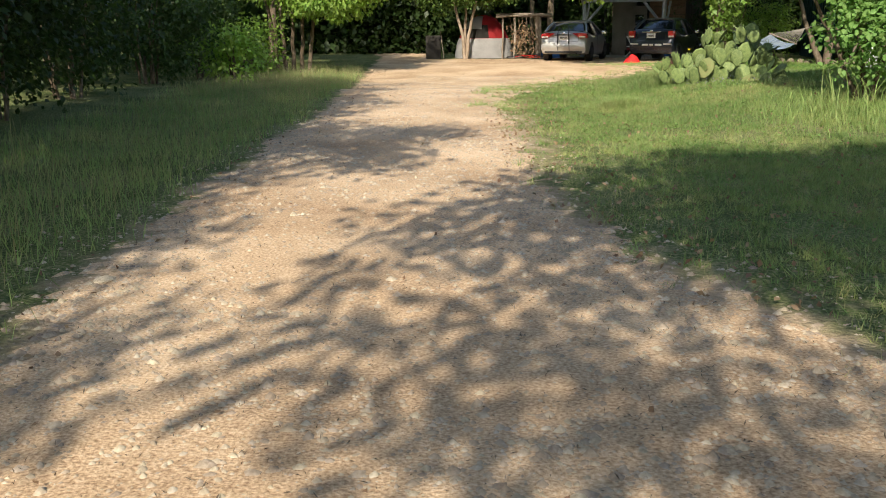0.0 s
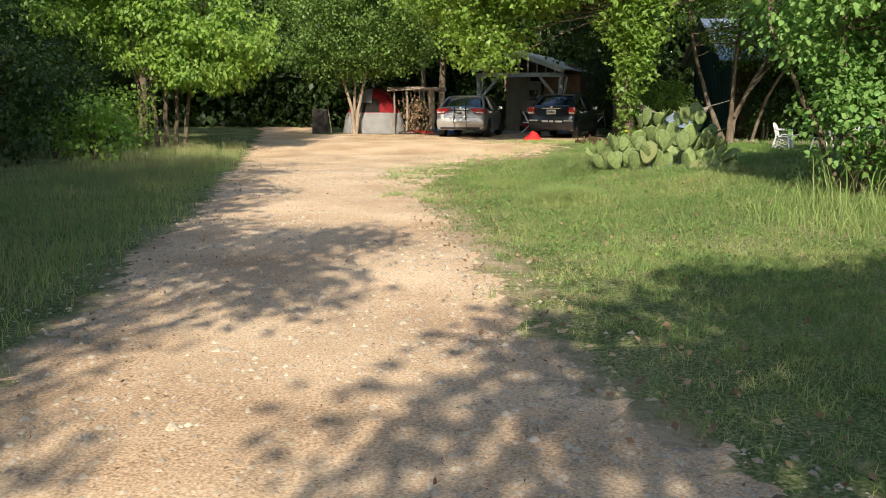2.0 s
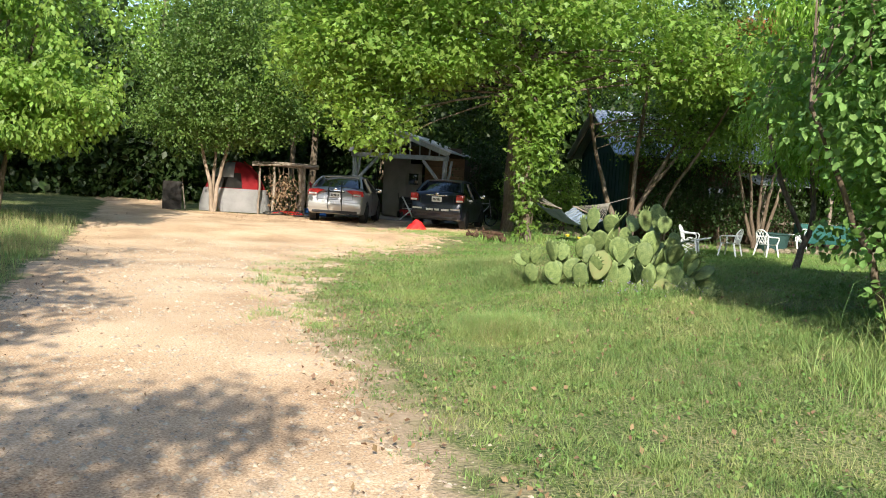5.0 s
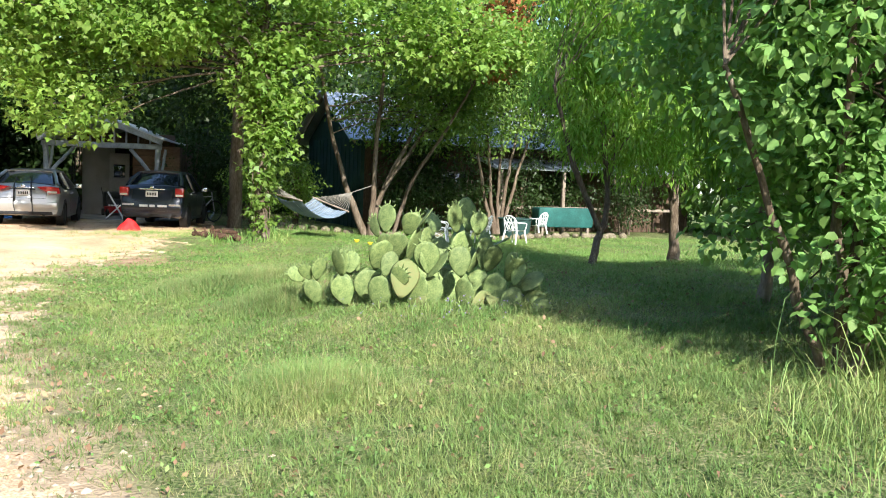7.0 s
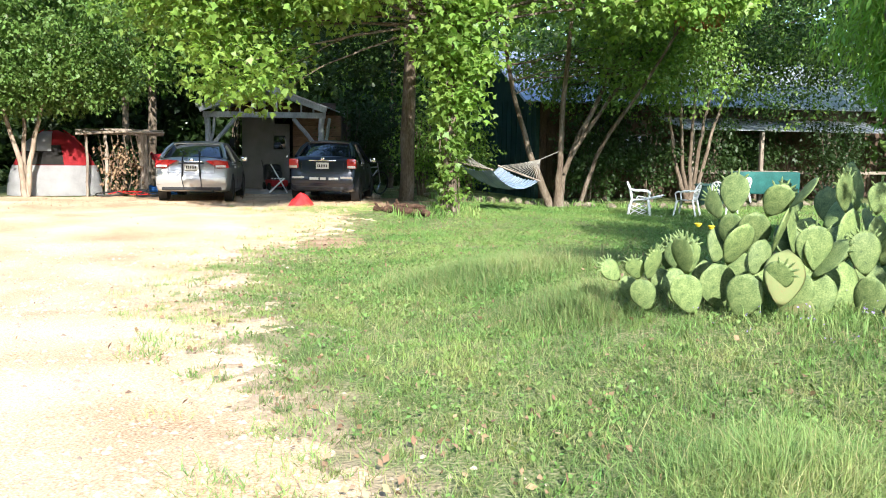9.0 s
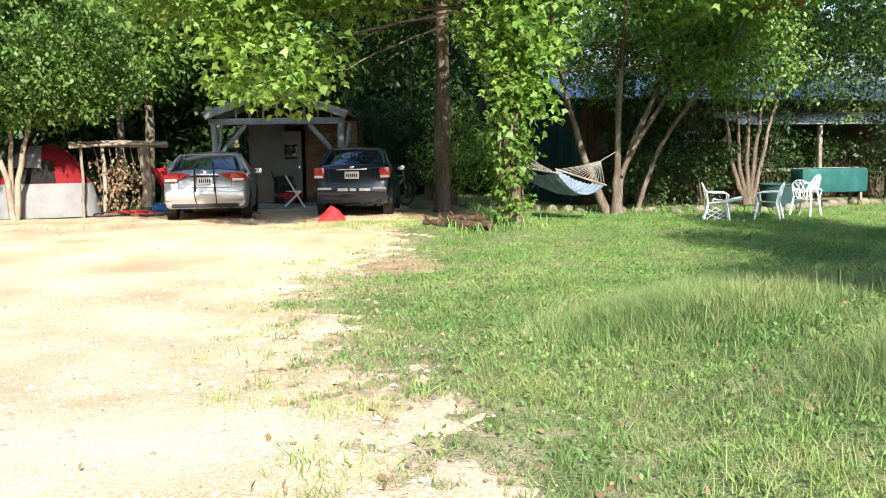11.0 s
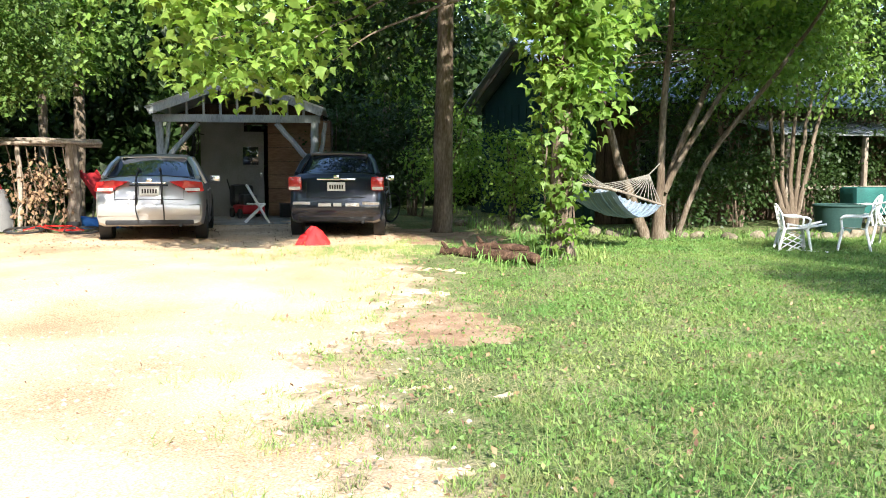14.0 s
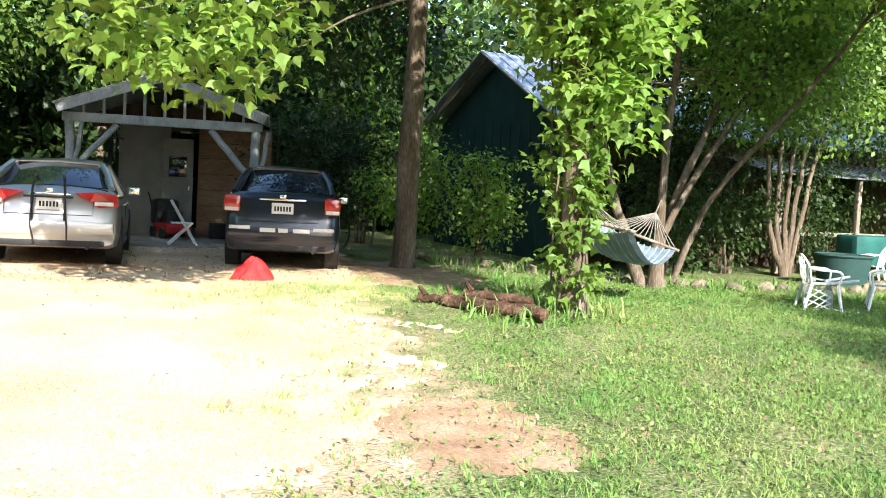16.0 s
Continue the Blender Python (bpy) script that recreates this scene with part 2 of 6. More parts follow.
# ---- helpers for meshes ----


def link(name, me, mat, parent=None, label=""):
    if mat:
        me.materials.append(mat)
    ob = new(name, me)
    if parent:
        ob.parent = parent
    if label:
        ob["label"] = label
    return ob


def part(name, bm, mat, parent=None, label="", smooth=True):
    """Links a bmesh as one mesh object under a thing or a part."""
    me = bpy.data.meshes.new(name)
    bm.to_mesh(me)
    bm.free()
    if smooth:
        me.shade_smooth()
        me.set_sharp_from_angle(angle=radians(40))
    return link(name, me, mat, parent, label)


def thing(name, m, label, category, group="", kind=""):
    ob = new(name)
    ob.matrix_world = m
    return tagged(ob, label, category, group, kind)


def arrays(name, verts, faces, mat, parent=None, label="", smooth=False):
    """A mesh from numpy arrays; all faces have the same number of corners."""
    me = bpy.data.meshes.new(name)
    verts, faces = np.ascontiguousarray(verts, np.float32), np.ascontiguousarray(faces, np.int32)
    k = faces.shape[1]
    me.vertices.add(len(verts))
    me.vertices.foreach_set("co", verts.ravel())
    me.loops.add(faces.size)
    me.loops.foreach_set("vertex_index", faces.ravel())
    me.polygons.add(len(faces))
    me.polygons.foreach_set("loop_start", np.arange(0, faces.size, k, dtype=np.int32))
    if smooth:
        me.polygons.foreach_set("use_smooth", np.ones(len(faces), bool))
    me.update(calc_edges=True)
    return link(name, me, mat, parent, label)


def box(bm, x, y, z, sx, sy, sz, bevel=0.0, rot=None):
    m = Matrix.Translation((x, y, z)) @ (rot or Matrix()) @ Matrix.Diagonal((sx, sy, sz, 1))
    r = bmesh.ops.create_cube(bm, size=1, matrix=m)
    if bevel:
        bmesh.ops.bevel(bm, geom=list({e for v in r["verts"] for e in v.link_edges}), offset=bevel, segments=2, affect="EDGES", profile=0.6)
    return bm


def tube(bm, pts, radii, sides=8, cap=True):
    """A tube through points with radii; a number or a list."""
    pts = [Vector(p) for p in pts]
    if not hasattr(radii, "__len__"):
        radii = [radii] * len(pts)
    rings = []
    side = None
    for i, p in enumerate(pts):
        d = (pts[min(i + 1, len(pts) - 1)] - pts[max(i - 1, 0)]).normalized()
        if side is None:
            side = d.orthogonal().normalized()
        side = (side - d * side.dot(d)).normalized()
        up = d.cross(side)
        rings.append([bm.verts.new(p + (side * math.cos(a) + up * math.sin(a)) * radii[i]) for a in (2 * math.pi * j / sides for j in range(sides))])
    for a, b in zip(rings, rings[1:]):
        for j in range(sides):
            bm.faces.new((a[j], a[(j + 1) % sides], b[(j + 1) % sides], b[j]))
    if cap:
        bm.faces.new(rings[0][::-1])
        bm.faces.new(rings[-1])
    return bm


def curve_pts(pts, n=10, wob=0.0, r=None):
    """Catmull-Rom through points, with a little wobble."""
    p = [np.array(q, float) for q in pts]
    p = [2 * p[0] - p[1]] + p + [2 * p[-1] - p[-2]]
    out = []
    for i in range(1, len(p) - 2):
        for j in range(n):
            t = j / n
            a, b, c, d = p[i - 1], p[i], p[i + 1], p[i + 2]
            out.append(0.5 * ((2 * b) + (c - a) * t + (2 * a - 5 * b + 4 * c - d) * t * t + (3 * b - a - 3 * c + d) * t ** 3))
    out.append(p[-2])
    if wob:
        out = [q + (r or rng).normal(0, wob, 3) if 0 < i < len(out) - 1 else q for i, q in enumerate(out)]
    return out


def smooth01(a, b, v):
    t = np.clip((v - a) / (b - a), 0, 1)
    return t * t * (3 - 2 * t)


def land(x, y):
    """Height of the ground."""
    x, y = np.asarray(x, float), np.asarray(y, float)
    z = -0.15 * smooth01(19, 23, y) + 0.14 * smooth01(27.5, 30.5, y)
    z = z + 0.10 * np.exp(-((x - 5.5) ** 2 + (y - 29.6) ** 2) / 2.0)
    z = z - 0.06 * smooth01(7, 10, x) * smooth01(27, 30, y)
    rise = smooth01(9.5, 14, y) * (1 - smooth01(18.5, 24, y))
    z = z + (0.30 * smooth01(1.0, 3.4, x) + 0.14 * smooth01(4, 7, x)) * rise
    z = z + 0.018 * np.sin(1.3 * x + 0.7 * y) * np.sin(0.9 * y - 0.4 * x) + 0.012 * np.sin(2.9 * x + 1.1) * np.sin(2.3 * y)
    return z + 0.12 * smooth01(4.5, 8, -x) * (1 - smooth01(28, 36, y))


def gz(x, y):
    return float(land(x, y))

# ---- ground and driveway ----
RIGHT = [(2.6, -12), (2.3, -4), (2.0, 1), (1.6, 3.2), (1.1, 4.4), (0.63, 5.05), (0.2, 6.6), (-0.05, 8.2), (-0.28, 11.4), (-0.5, 14.6), (-0.62, 17.2), (-0.45, 19.6), (-0.1, 21.8), (0.35, 24.4), (1.2, 26.2), (2.3, 27.6), (3.2, 29.4), (4.0, 31.6), (5.2, 33.6), (6.6, 38.5)]
FARSIDE = [(6.4, 40.5), (1.8, 41.5), (0.2, 37.6), (-4.2, 38.0), (-5.0, 44), (-6, 60), (-6.5, 80)]
LEFT = [(-11, 80), (-10.2, 60), (-8.6, 48), (-6.6, 40), (-5.6, 32), (-4.6, 24), (-4.0, 19.3), (-3.35, 14.6), (-3.0, 10.4), (-2.6, 6.6), (-2.4, 4.55), (-2.1, 3.3), (-2.3, -4), (-2.6, -12)]
OUTLINE = np.array(RIGHT + FARSIDE + LEFT)


def drive_depth(x, y):
    """Metres inside the driveway's outline; negative outside."""
    x, y = np.asarray(x, float), np.asarray(y, float)
    best = np.full(x.shape, 1e9)
    inside = np.zeros(x.shape, bool)
    for (ax, ay), (bx, by) in zip(OUTLINE, np.roll(OUTLINE, -1, 0)):
        t = np.clip(((x - ax) * (bx - ax) + (y - ay) * (by - ay)) / ((bx - ax) ** 2 + (by - ay) ** 2), 0, 1)
        best = np.minimum(best, np.hypot(x - ax - t * (bx - ax), y - ay - t * (by - ay)))
        cross = (ay > y) != (by > y)
        with np.errstate(divide="ignore", invalid="ignore"):
            inside ^= cross & (x < (bx - ax) * (y - ay) / (by - ay if by != ay else 1e-9) + ax)
    return np.where(inside, best, -best)


def lumps(x, y, s, seed=0.0):
    """Cheap smooth noise in -1..1."""
    x, y = np.asarray(x, float) * s, np.asarray(y, float) * s
    v = np.sin(x * 1.7 + 1.3 * np.sin(y * 1.1 + seed) + seed) * np.sin(y * 1.9 + 1.7 * np.sin(x * 0.9 + seed * 2))
    v2 = np.sin(x * 4.1 + 1.1 * np.sin(y * 3.7 + seed)) * np.sin(y * 4.7 + 1.4 * np.sin(x * 3.1 - seed))
    return 0.65 * v + 0.35 * v2


def ragged(x, y):
    """Depth inside the driveway with a ragged edge, more torn along the sparse verge by the parking."""
    torn = 0.16 + 0.75 * smooth01(14, 21, y) * (1 - smooth01(29, 34, y)) * smooth01(-2.5, -0.5, x)
    return drive_depth(x, y) + 0.6 * torn * lumps(x, y, 1.1, 2.0) + 0.7 * torn * lumps(x, y, 3.1, 5.0) + 0.6 * torn * lumps(x, y, 7.3, 1.0) + (0.08 + 0.3 * torn) * lumps(x, y, 15.0, 4.0)


def grid(xs, ys):
    gx, gy = np.meshgrid(xs, ys)
    nx, ny = len(xs), len(ys)
    i = (np.arange(ny - 1)[:, None] * nx + np.arange(nx - 1)[None, :]).ravel()
    return gx.ravel(), gy.ravel(), np.stack([i, i + 1, i + nx + 1, i + nx], 1)


xs = np.concatenate([[-2500, -600, -150, -60, -30], np.arange(-18, 24.1, 0.3), [32, 60, 150, 600, 2500]])
ys = np.concatenate([[-2500, -600, -150, -60, -30], np.arange(-14, 48.1, 0.3), [56, 65, 80, 150, 600, 2500]])
gx, gy, gf = grid(xs, ys)
worn = np.exp(-np.abs(drive_depth(gx, gy)) / np.where(gx > -2.6, 0.8, 0.45)) * 0.8 * (0.6 + 0.4 * smooth01(8, 12, gy) * (gx > -2.6)) * (1 - 0.6 * smooth01(27, 32, gy))
worn = np.where(drive_depth(gx, gy) > 0, 0.75, worn)
ground = tagged(arrays("ground", np.stack([gx, gy, land(gx, gy)], 1), gf, SOIL, smooth=True), "brown earth under grass and fallen leaves", "ground", kind="structure")
ground.data.attributes.new("worn", "FLOAT", "POINT").data.foreach_set("value", worn.astype(np.float32))

xs, ys = np.arange(-7.2, 7.6, 0.085), np.concatenate([np.arange(-6, 42, 0.085), np.arange(42, 80, 1.0)])
gx, gy, gf = grid(xs, ys)
gx = gx - 0.28 * np.clip(gy - 38, 0, None) * (gy > 38) * 0.3
d = ragged(gx, gy)
keep = (d[gf] > -0.35).any(1)
gz_ = land(gx, gy) + 0.016 * np.clip(d / 0.35, -1, 1) + 0.004 * lumps(gx, gy, 0.9, 3.0) + rng.normal(0, 0.0022, len(gx))
used, inv = np.unique(gf[keep], return_inverse=True)
driveway = tagged(arrays("road", np.stack([gx, gy, gz_], 1)[used], inv.reshape(-1, 4), GRAVEL, smooth=True), "pale tan gravel driveway with scattered limestone chips", "driveway", kind="structure")


def top(x, y):
    """Height of the surface one stands on."""
    d = ragged(np.atleast_1d(x), np.atleast_1d(y))
    return np.maximum(land(x, y), land(x, y) + 0.016 * np.clip(d / 0.35, -1, 1))


def tz(x, y):
    return float(top(x, y)[0])


# loose stones of the driveway
def stones(name, pts, sizes, mat, label, category):
    n = len(pts)
    base = np.array([(1, 0, 0), (0.3, 0.9, 0), (-0.8, 0.5, 0), (-0.7, -0.6, 0), (0.4, -0.9, 0), (0.1, 0.05, 0.62)])
    tris = np.array([(0, 1, 5), (1, 2, 5), (2, 3, 5), (3, 4, 5), (4, 0, 5)])
    a = rng.uniform(0, 2 * math.pi, n)
    v = base[None] * (1 + rng.normal(0, 0.18, (n, 6, 3)))
    v = v * sizes[:, None, None]
    v[..., 0] *= rng.uniform(0.6, 1.2, n)[:, None]
    c, s = np.cos(a)[:, None], np.sin(a)[:, None]
    w = np.stack([v[..., 0] * c - v[..., 1] * s, v[..., 0] * s + v[..., 1] * c, v[..., 2]], -1) + pts[:, None]
    f = (tris[None] + 6 * np.arange(n)[:, None, None]).reshape(-1, 3)
    return tagged(arrays(name, w.reshape(-1, 3), f, mat), label, category, kind="stuff")


n = 260000
px, py = rng.uniform(-3.6, 3.0, n), -0.5 + 28 * rng.uniform(0, 1, n) ** 2.0
d = ragged(px, py)
chance = np.where(d > 0, 0.3 + 0.5 * np.exp(-np.abs(d) / 0.35) + 0.3 * (lumps(px, py, 0.8, 4) > 0.1), 0.35 * np.exp(d / 0.25))
ok = rng.uniform(0, 1, n) < chance
px, py = px[ok], py[ok]
stones("gravel", np.stack([px, py, top(px, py) - 0.003], 1), np.clip(rng.gamma(2.4, 0.0046, len(px)), 0.004, 0.032), STONE, "loose pale limestone gravel on the driveway", "gravel")

# ---- grass ----


def blades(name, x, y, h, w, lean, mat, label, category="grass"):
    n = len(x)
    a = rng.uniform(0, 2 * math.pi, n)
    b = rng.uniform(0, 2 * math.pi, n)
    l = np.abs(rng.normal(0, lean, n)) * h
    z = land(x, y) - 0.01
    c, s = np.cos(a) * w / 2, np.sin(a) * w / 2
    dx, dy = np.cos(b) * l, np.sin(b) * l
    v = np.empty((n, 5, 3))
    v[:, 0] = np.stack([x - c, y - s, z], 1)
    v[:, 1] = np.stack([x + c, y + s, z], 1)
    v[:, 2] = np.stack([x + 0.75 * c + 0.35 * dx, y + 0.75 * s + 0.35 * dy, z + 0.6 * h], 1)
    v[:, 3] = np.stack([x - 0.75 * c + 0.35 * dx, y - 0.75 * s + 0.35 * dy, z + 0.6 * h], 1)
    v[:, 4] = np.stack([x + dx, y + dy, z + h * (1 - 0.25 * np.clip(l / h, 0, 1.5))], 1)
    f = np.array([(0, 1, 2), (0, 2, 3), (3, 2, 4)])
    f = (f[None] + 5 * np.arange(n)[:, None, None]).reshape(-1, 3)
    return tagged(arrays(name, v.reshape(-1, 3), f, mat), label, category, kind="stuff")


def tufts(name, x, y, h, w, lean, mat, label, category="grass"):
    """Very short grass: one slender triangle a blade."""
    n = len(x)
    a, b = rng.uniform(0, 2 * math.pi, n), rng.uniform(0, 2 * math.pi, n)
    l = np.abs(rng.normal(0, lean, n)) * h
    z = land(x, y) - 0.006
    c, s = np.cos(a) * w / 2, np.sin(a) * w / 2
    v = np.empty((n, 3, 3))
    v[:, 0] = np.stack([x - c, y - s, z], 1)
    v[:, 1] = np.stack([x + c, y + s, z], 1)
    v[:, 2] = np.stack([x + np.cos(b) * l, y + np.sin(b) * l, z + h], 1)
    return tagged(arrays(name, v.reshape(-1, 3), np.arange(3 * n).reshape(-1, 3), mat), label, category, kind="stuff")


def scatter(n, x0, x1, y0, y1, density):
    x, y = rng.uniform(x0, x1, n), rng.uniform(y0, y1, n)
    keep = rng.uniform(0, 1, n) < density(x, y)
    return x[keep], y[keep]


def sprigs(n, x0, x1, y0, y1, density, per=14, spread=0.035):
    """Blades that stand together in small tufts; also each blade's share of its tuft's height."""
    x, y = scatter(n // per, x0, x1, y0, y1, density)
    k = np.repeat(np.arange(len(x)), per)
    tuft = np.clip(rng.gamma(4.0, 0.25, len(x)), 0.35, 2.2)
    return x[k] + rng.normal(0, spread, len(k)), y[k] + rng.normal(0, spread, len(k)), tuft[k]


PATCH = (2.2, 26.35)


def bare(x, y):
    """1 where the lawn is worn to earth."""
    p = np.exp(-(((x - PATCH[0]) / 0.85) ** 2 + ((y - PATCH[1]) / 1.0) ** 2) ** 2)
    q = np.exp(-(((x - 1.05) / 0.4) ** 2 + ((y - 6.3) / 0.22) ** 2))
    e = np.exp(-(((x - 0.05) / 0.42) ** 2 + ((y - 13.3) / 1.1) ** 2)) + np.exp(-(((x + 0.45) / 0.35) ** 2 + ((y - 15.8) / 1.2) ** 2)) + 0.8 * np.exp(-(((x + 0.55) / 0.4) ** 2 + ((y - 18.2) / 1.0) ** 2))
    return np.clip(p + 0.8 * q + 0.85 * e * (0.55 + 0.6 * lumps(x, y, 2.2, 7)), 0, 1)


def lawn(x, y):
    d = ragged(x, y)
    return smooth01(-0.15, 1.7, -d) * (0.35 + 0.65 * smooth01(-0.4, 0.3, lumps(x, y, 1.3, 8) + 0.6 * lumps(x, y, 4.1, 2))) * (1 - 0.7 * bare(x, y))


def tall(x, y):
    """Where the grass was left uncut."""
    strip = smooth01(0.4, 1.8, x + 0.05 * (y - 6)) * smooth01(11.5, 14.0, y) * (1 - smooth01(21, 23.5, y + 0.4 * (x - 2)))
    return strip * (0.6 + 0.4 * lumps(x, y, 0.9, 3))


x, y, h = sprigs(520000, -1.5, 8, 2.5, 15, lawn)
tufts("short_grass", x, y, rng.uniform(0.02, 0.065, len(x)) * h, rng.uniform(0.004, 0.009, len(x)), 1.0, GRASS, "short green lawn grass beside the driveway")
yard = lambda x, y: lawn(x, y) * (1 - smooth01(35.5, 37.5, y + 0.45 * (x - 5)))
x, y, h = sprigs(600000, -2, 14, 15, 34, yard, 14, 0.04)
tufts("short_grass", x, y, rng.uniform(0.02, 0.06, len(x)) * h, rng.uniform(0.005, 0.011, len(x)), 1.1, CLOVER, "low bright green lawn and clover")
x, y, h = sprigs(190000, -1.5, 4.5, 12, 24, lambda x, y: smooth01(-0.3, 0.5, -ragged(x, y)) * (1 - 0.75 * bare(x, y)), 16, 0.03)
tufts("short_grass", x, y, rng.uniform(0.02, 0.055, len(x)) * h, rng.uniform(0.004, 0.008, len(x)), 0.9, GRASS, "thin green grass over pale earth")
x, y = scatter(150000, -1.5, 8, 3, 28, lambda x, y: smooth01(-0.3, 0.3, -ragged(x, y)) * (0.25 + 0.75 * smooth01(0.0, 0.5, lumps(x, y, 1.1, 6))))
tufts("dry_grass", x, y, rng.uniform(0.02, 0.075, len(x)), rng.uniform(0.003, 0.007, len(x)), 1.1, GRASS_DRY, "straw-coloured blades through the lawn")
x, y, h = sprigs(260000, -1.2, 5.6, 15, 33.4, lambda x, y: smooth01(0.12, 0.4, lumps(x, y, 2.3, 9) + 0.5 * lumps(x, y, 6.1, 2)) * (ragged(x, y) > -0.1) * smooth01(-1.7, -0.2, -drive_depth(x, y)) + 0.9 * np.exp(-((x - 3.4) / 1.3) ** 2 - ((y - 31.9) / 0.8) ** 2), 16, 0.06)
tufts("sparse_grass", x, y, rng.uniform(0.03, 0.07, len(x)) * h, rng.uniform(0.005, 0.011, len(x)), 1.0, GRASS, "sparse tufts of grass growing through the gravel")
x, y = scatter(90000, 9, 21, 14, 33, lambda x, y: np.ones(len(x)) * (1 - smooth01(31, 33, y)))
tufts("short_grass", x, y, rng.uniform(0.03, 0.1, len(x)), rng.uniform(0.008, 0.018, len(x)), 1.0, CLOVER, "shaded green lawn under the fruit trees")
x, y, h = sprigs(230000, -0.5, 7, 9, 24, lambda x, y: lawn(x, y) * np.clip(tall(x, y), 0, 1), 12, 0.04)
blades("tall_grass", x, y, rng.uniform(0.03, 0.10, len(x)) * (0.4 + 0.5 * h) * (0.6 + 0.4 * smooth01(0.8, 2.2, x)), rng.uniform(0.002, 0.005, len(x)), 1.1, GRASS, "uncut green grass in the yard")
x, y = scatter(5200, 0, 7, 9, 24, lambda x, y: lawn(x, y) * np.clip(tall(x, y), 0, 1))
blades("seed_stalks", x, y, rng.uniform(0.1, 0.26, len(x)), rng.uniform(0.0015, 0.0035, len(x)), 1.0, GRASS_DRY, "straw-coloured grass stalks gone to seed")
verge = lambda x, y: smooth01(0.0, 0.6, -ragged(x, y)) * (1 - smooth01(2.6, 3.6, -drive_depth(x, y)))
x, y = scatter(85000, -8.5, -2, 1, 30, verge)
blades("tall_grass", x, y, rng.uniform(0.06, 0.2, len(x)), rng.uniform(0.003, 0.008, len(x)), 0.8, GRASS, "uncut green grass along the woods")
x, y = scatter(26000, -8, -2, 1, 30, lambda x, y: verge(x, y) * (0.3 + 0.7 * smooth01(14, 20, y)))
blades("seed_stalks", x, y, rng.uniform(0.15, 0.4, len(x)), rng.uniform(0.003, 0.007, len(x)), 0.5, GRASS_DRY, "dry grass stalks along the woods")
for cx, cy, rad_, k in ((2.3, 20.5, 0.95, 15000), (3.3, 20.9, 0.9, 9000), (1.25, 14.9, 0.5, 6500), (2.2, 18.2, 0.6, 5000)):
    x, y = cx + rng.normal(0, rad_ * 0.5, k), cy + rng.normal(0, rad_ * 0.5, k)
    near = np.exp(-((x - cx) ** 2 + (y - cy) ** 2) / (1.2 * rad_ ** 2))
    blades("grass_clump", x, y, rng.uniform(0.08, 0.27, k) * (0.45 + 0.75 * near), rng.uniform(0.0025, 0.0055, k), 1.2, GRASS, "thick clump of uncut grass in the lawn")
    x, y = cx + rng.normal(0, rad_ * 0.5, k // 9), cy + rng.normal(0, rad_ * 0.5, k // 9)
    blades("seed_stalks", x, y, rng.uniform(0.12, 0.32, k // 9), rng.uniform(0.002, 0.004, k // 9), 1.2, GRASS_DRY, "straw-coloured seed heads in a clump of grass")


def reeds(name, x, y, h, w, mat, label, category="grass"):
    """Long grass that rises and bends over: five joints a blade."""
    n = len(x)
    a, b = rng.uniform(0, 2 * math.pi, n), rng.uniform(0, 2 * math.pi, n)
    l = h * rng.uniform(0.5, 1.3, n)
    z = land(x, y) - 0.01
    v = np.empty((n, 9, 3))
    for j, (t, up, out, k) in enumerate(((0, 0, 0, 0.7), (0.3, 0.5, 0.12, 1.0), (0.6, 0.88, 0.42, 0.85), (0.85, 0.95, 0.8, 0.5))):
        cx, cy = np.cos(a) * w * k / 2, np.sin(a) * w * k / 2
        ox, oy = x + np.cos(b) * l * out, y + np.sin(b) * l * out
        v[:, 2 * j] = np.stack([ox - cx, oy - cy, z + h * up], 1)
        v[:, 2 * j + 1] = np.stack([ox + cx, oy + cy, z + h * up], 1)
    v[:, 8] = np.stack([x + np.cos(b) * l * 1.05, y + np.sin(b) * l * 1.05, z + h * 0.84], 1)
    f = np.array([(0, 1, 3), (0, 3, 2), (2, 3, 5), (2, 5, 4), (4, 5, 7), (4, 7, 6), (6, 7, 8)])
    return tagged(arrays(name, v.reshape(-1, 3), (f[None] + 9 * np.arange(n)[:, None, None]).reshape(-1, 3), mat), label, category, kind="stuff")


# long arching grass at the foot of the mulberry
x, y = scatter(5000, 2.2, 5.6, 10.2, 14.0, lambda x, y: smooth01(0.25, 1.0, np.exp(-((x - 3.8) / 1.1) ** 2 - ((y - 11.9) / 1.0) ** 2) * 1.4))
reeds("arching_grass", x, y, rng.uniform(0.10, 0.30, len(x)), rng.uniform(0.003, 0.007, len(x)), GRASS, "long arching green grass under the mulberry")
x, y = 3.9 + rng.normal(0, 0.45, 60), 12.3 + rng.normal(0, 0.35, 60)
reeds("cane_grass", x, y, rng.uniform(0.35, 0.65, 60), rng.uniform(0.007, 0.013, 60), GRASS, "tall pale arching canes of grass by the mulberry")

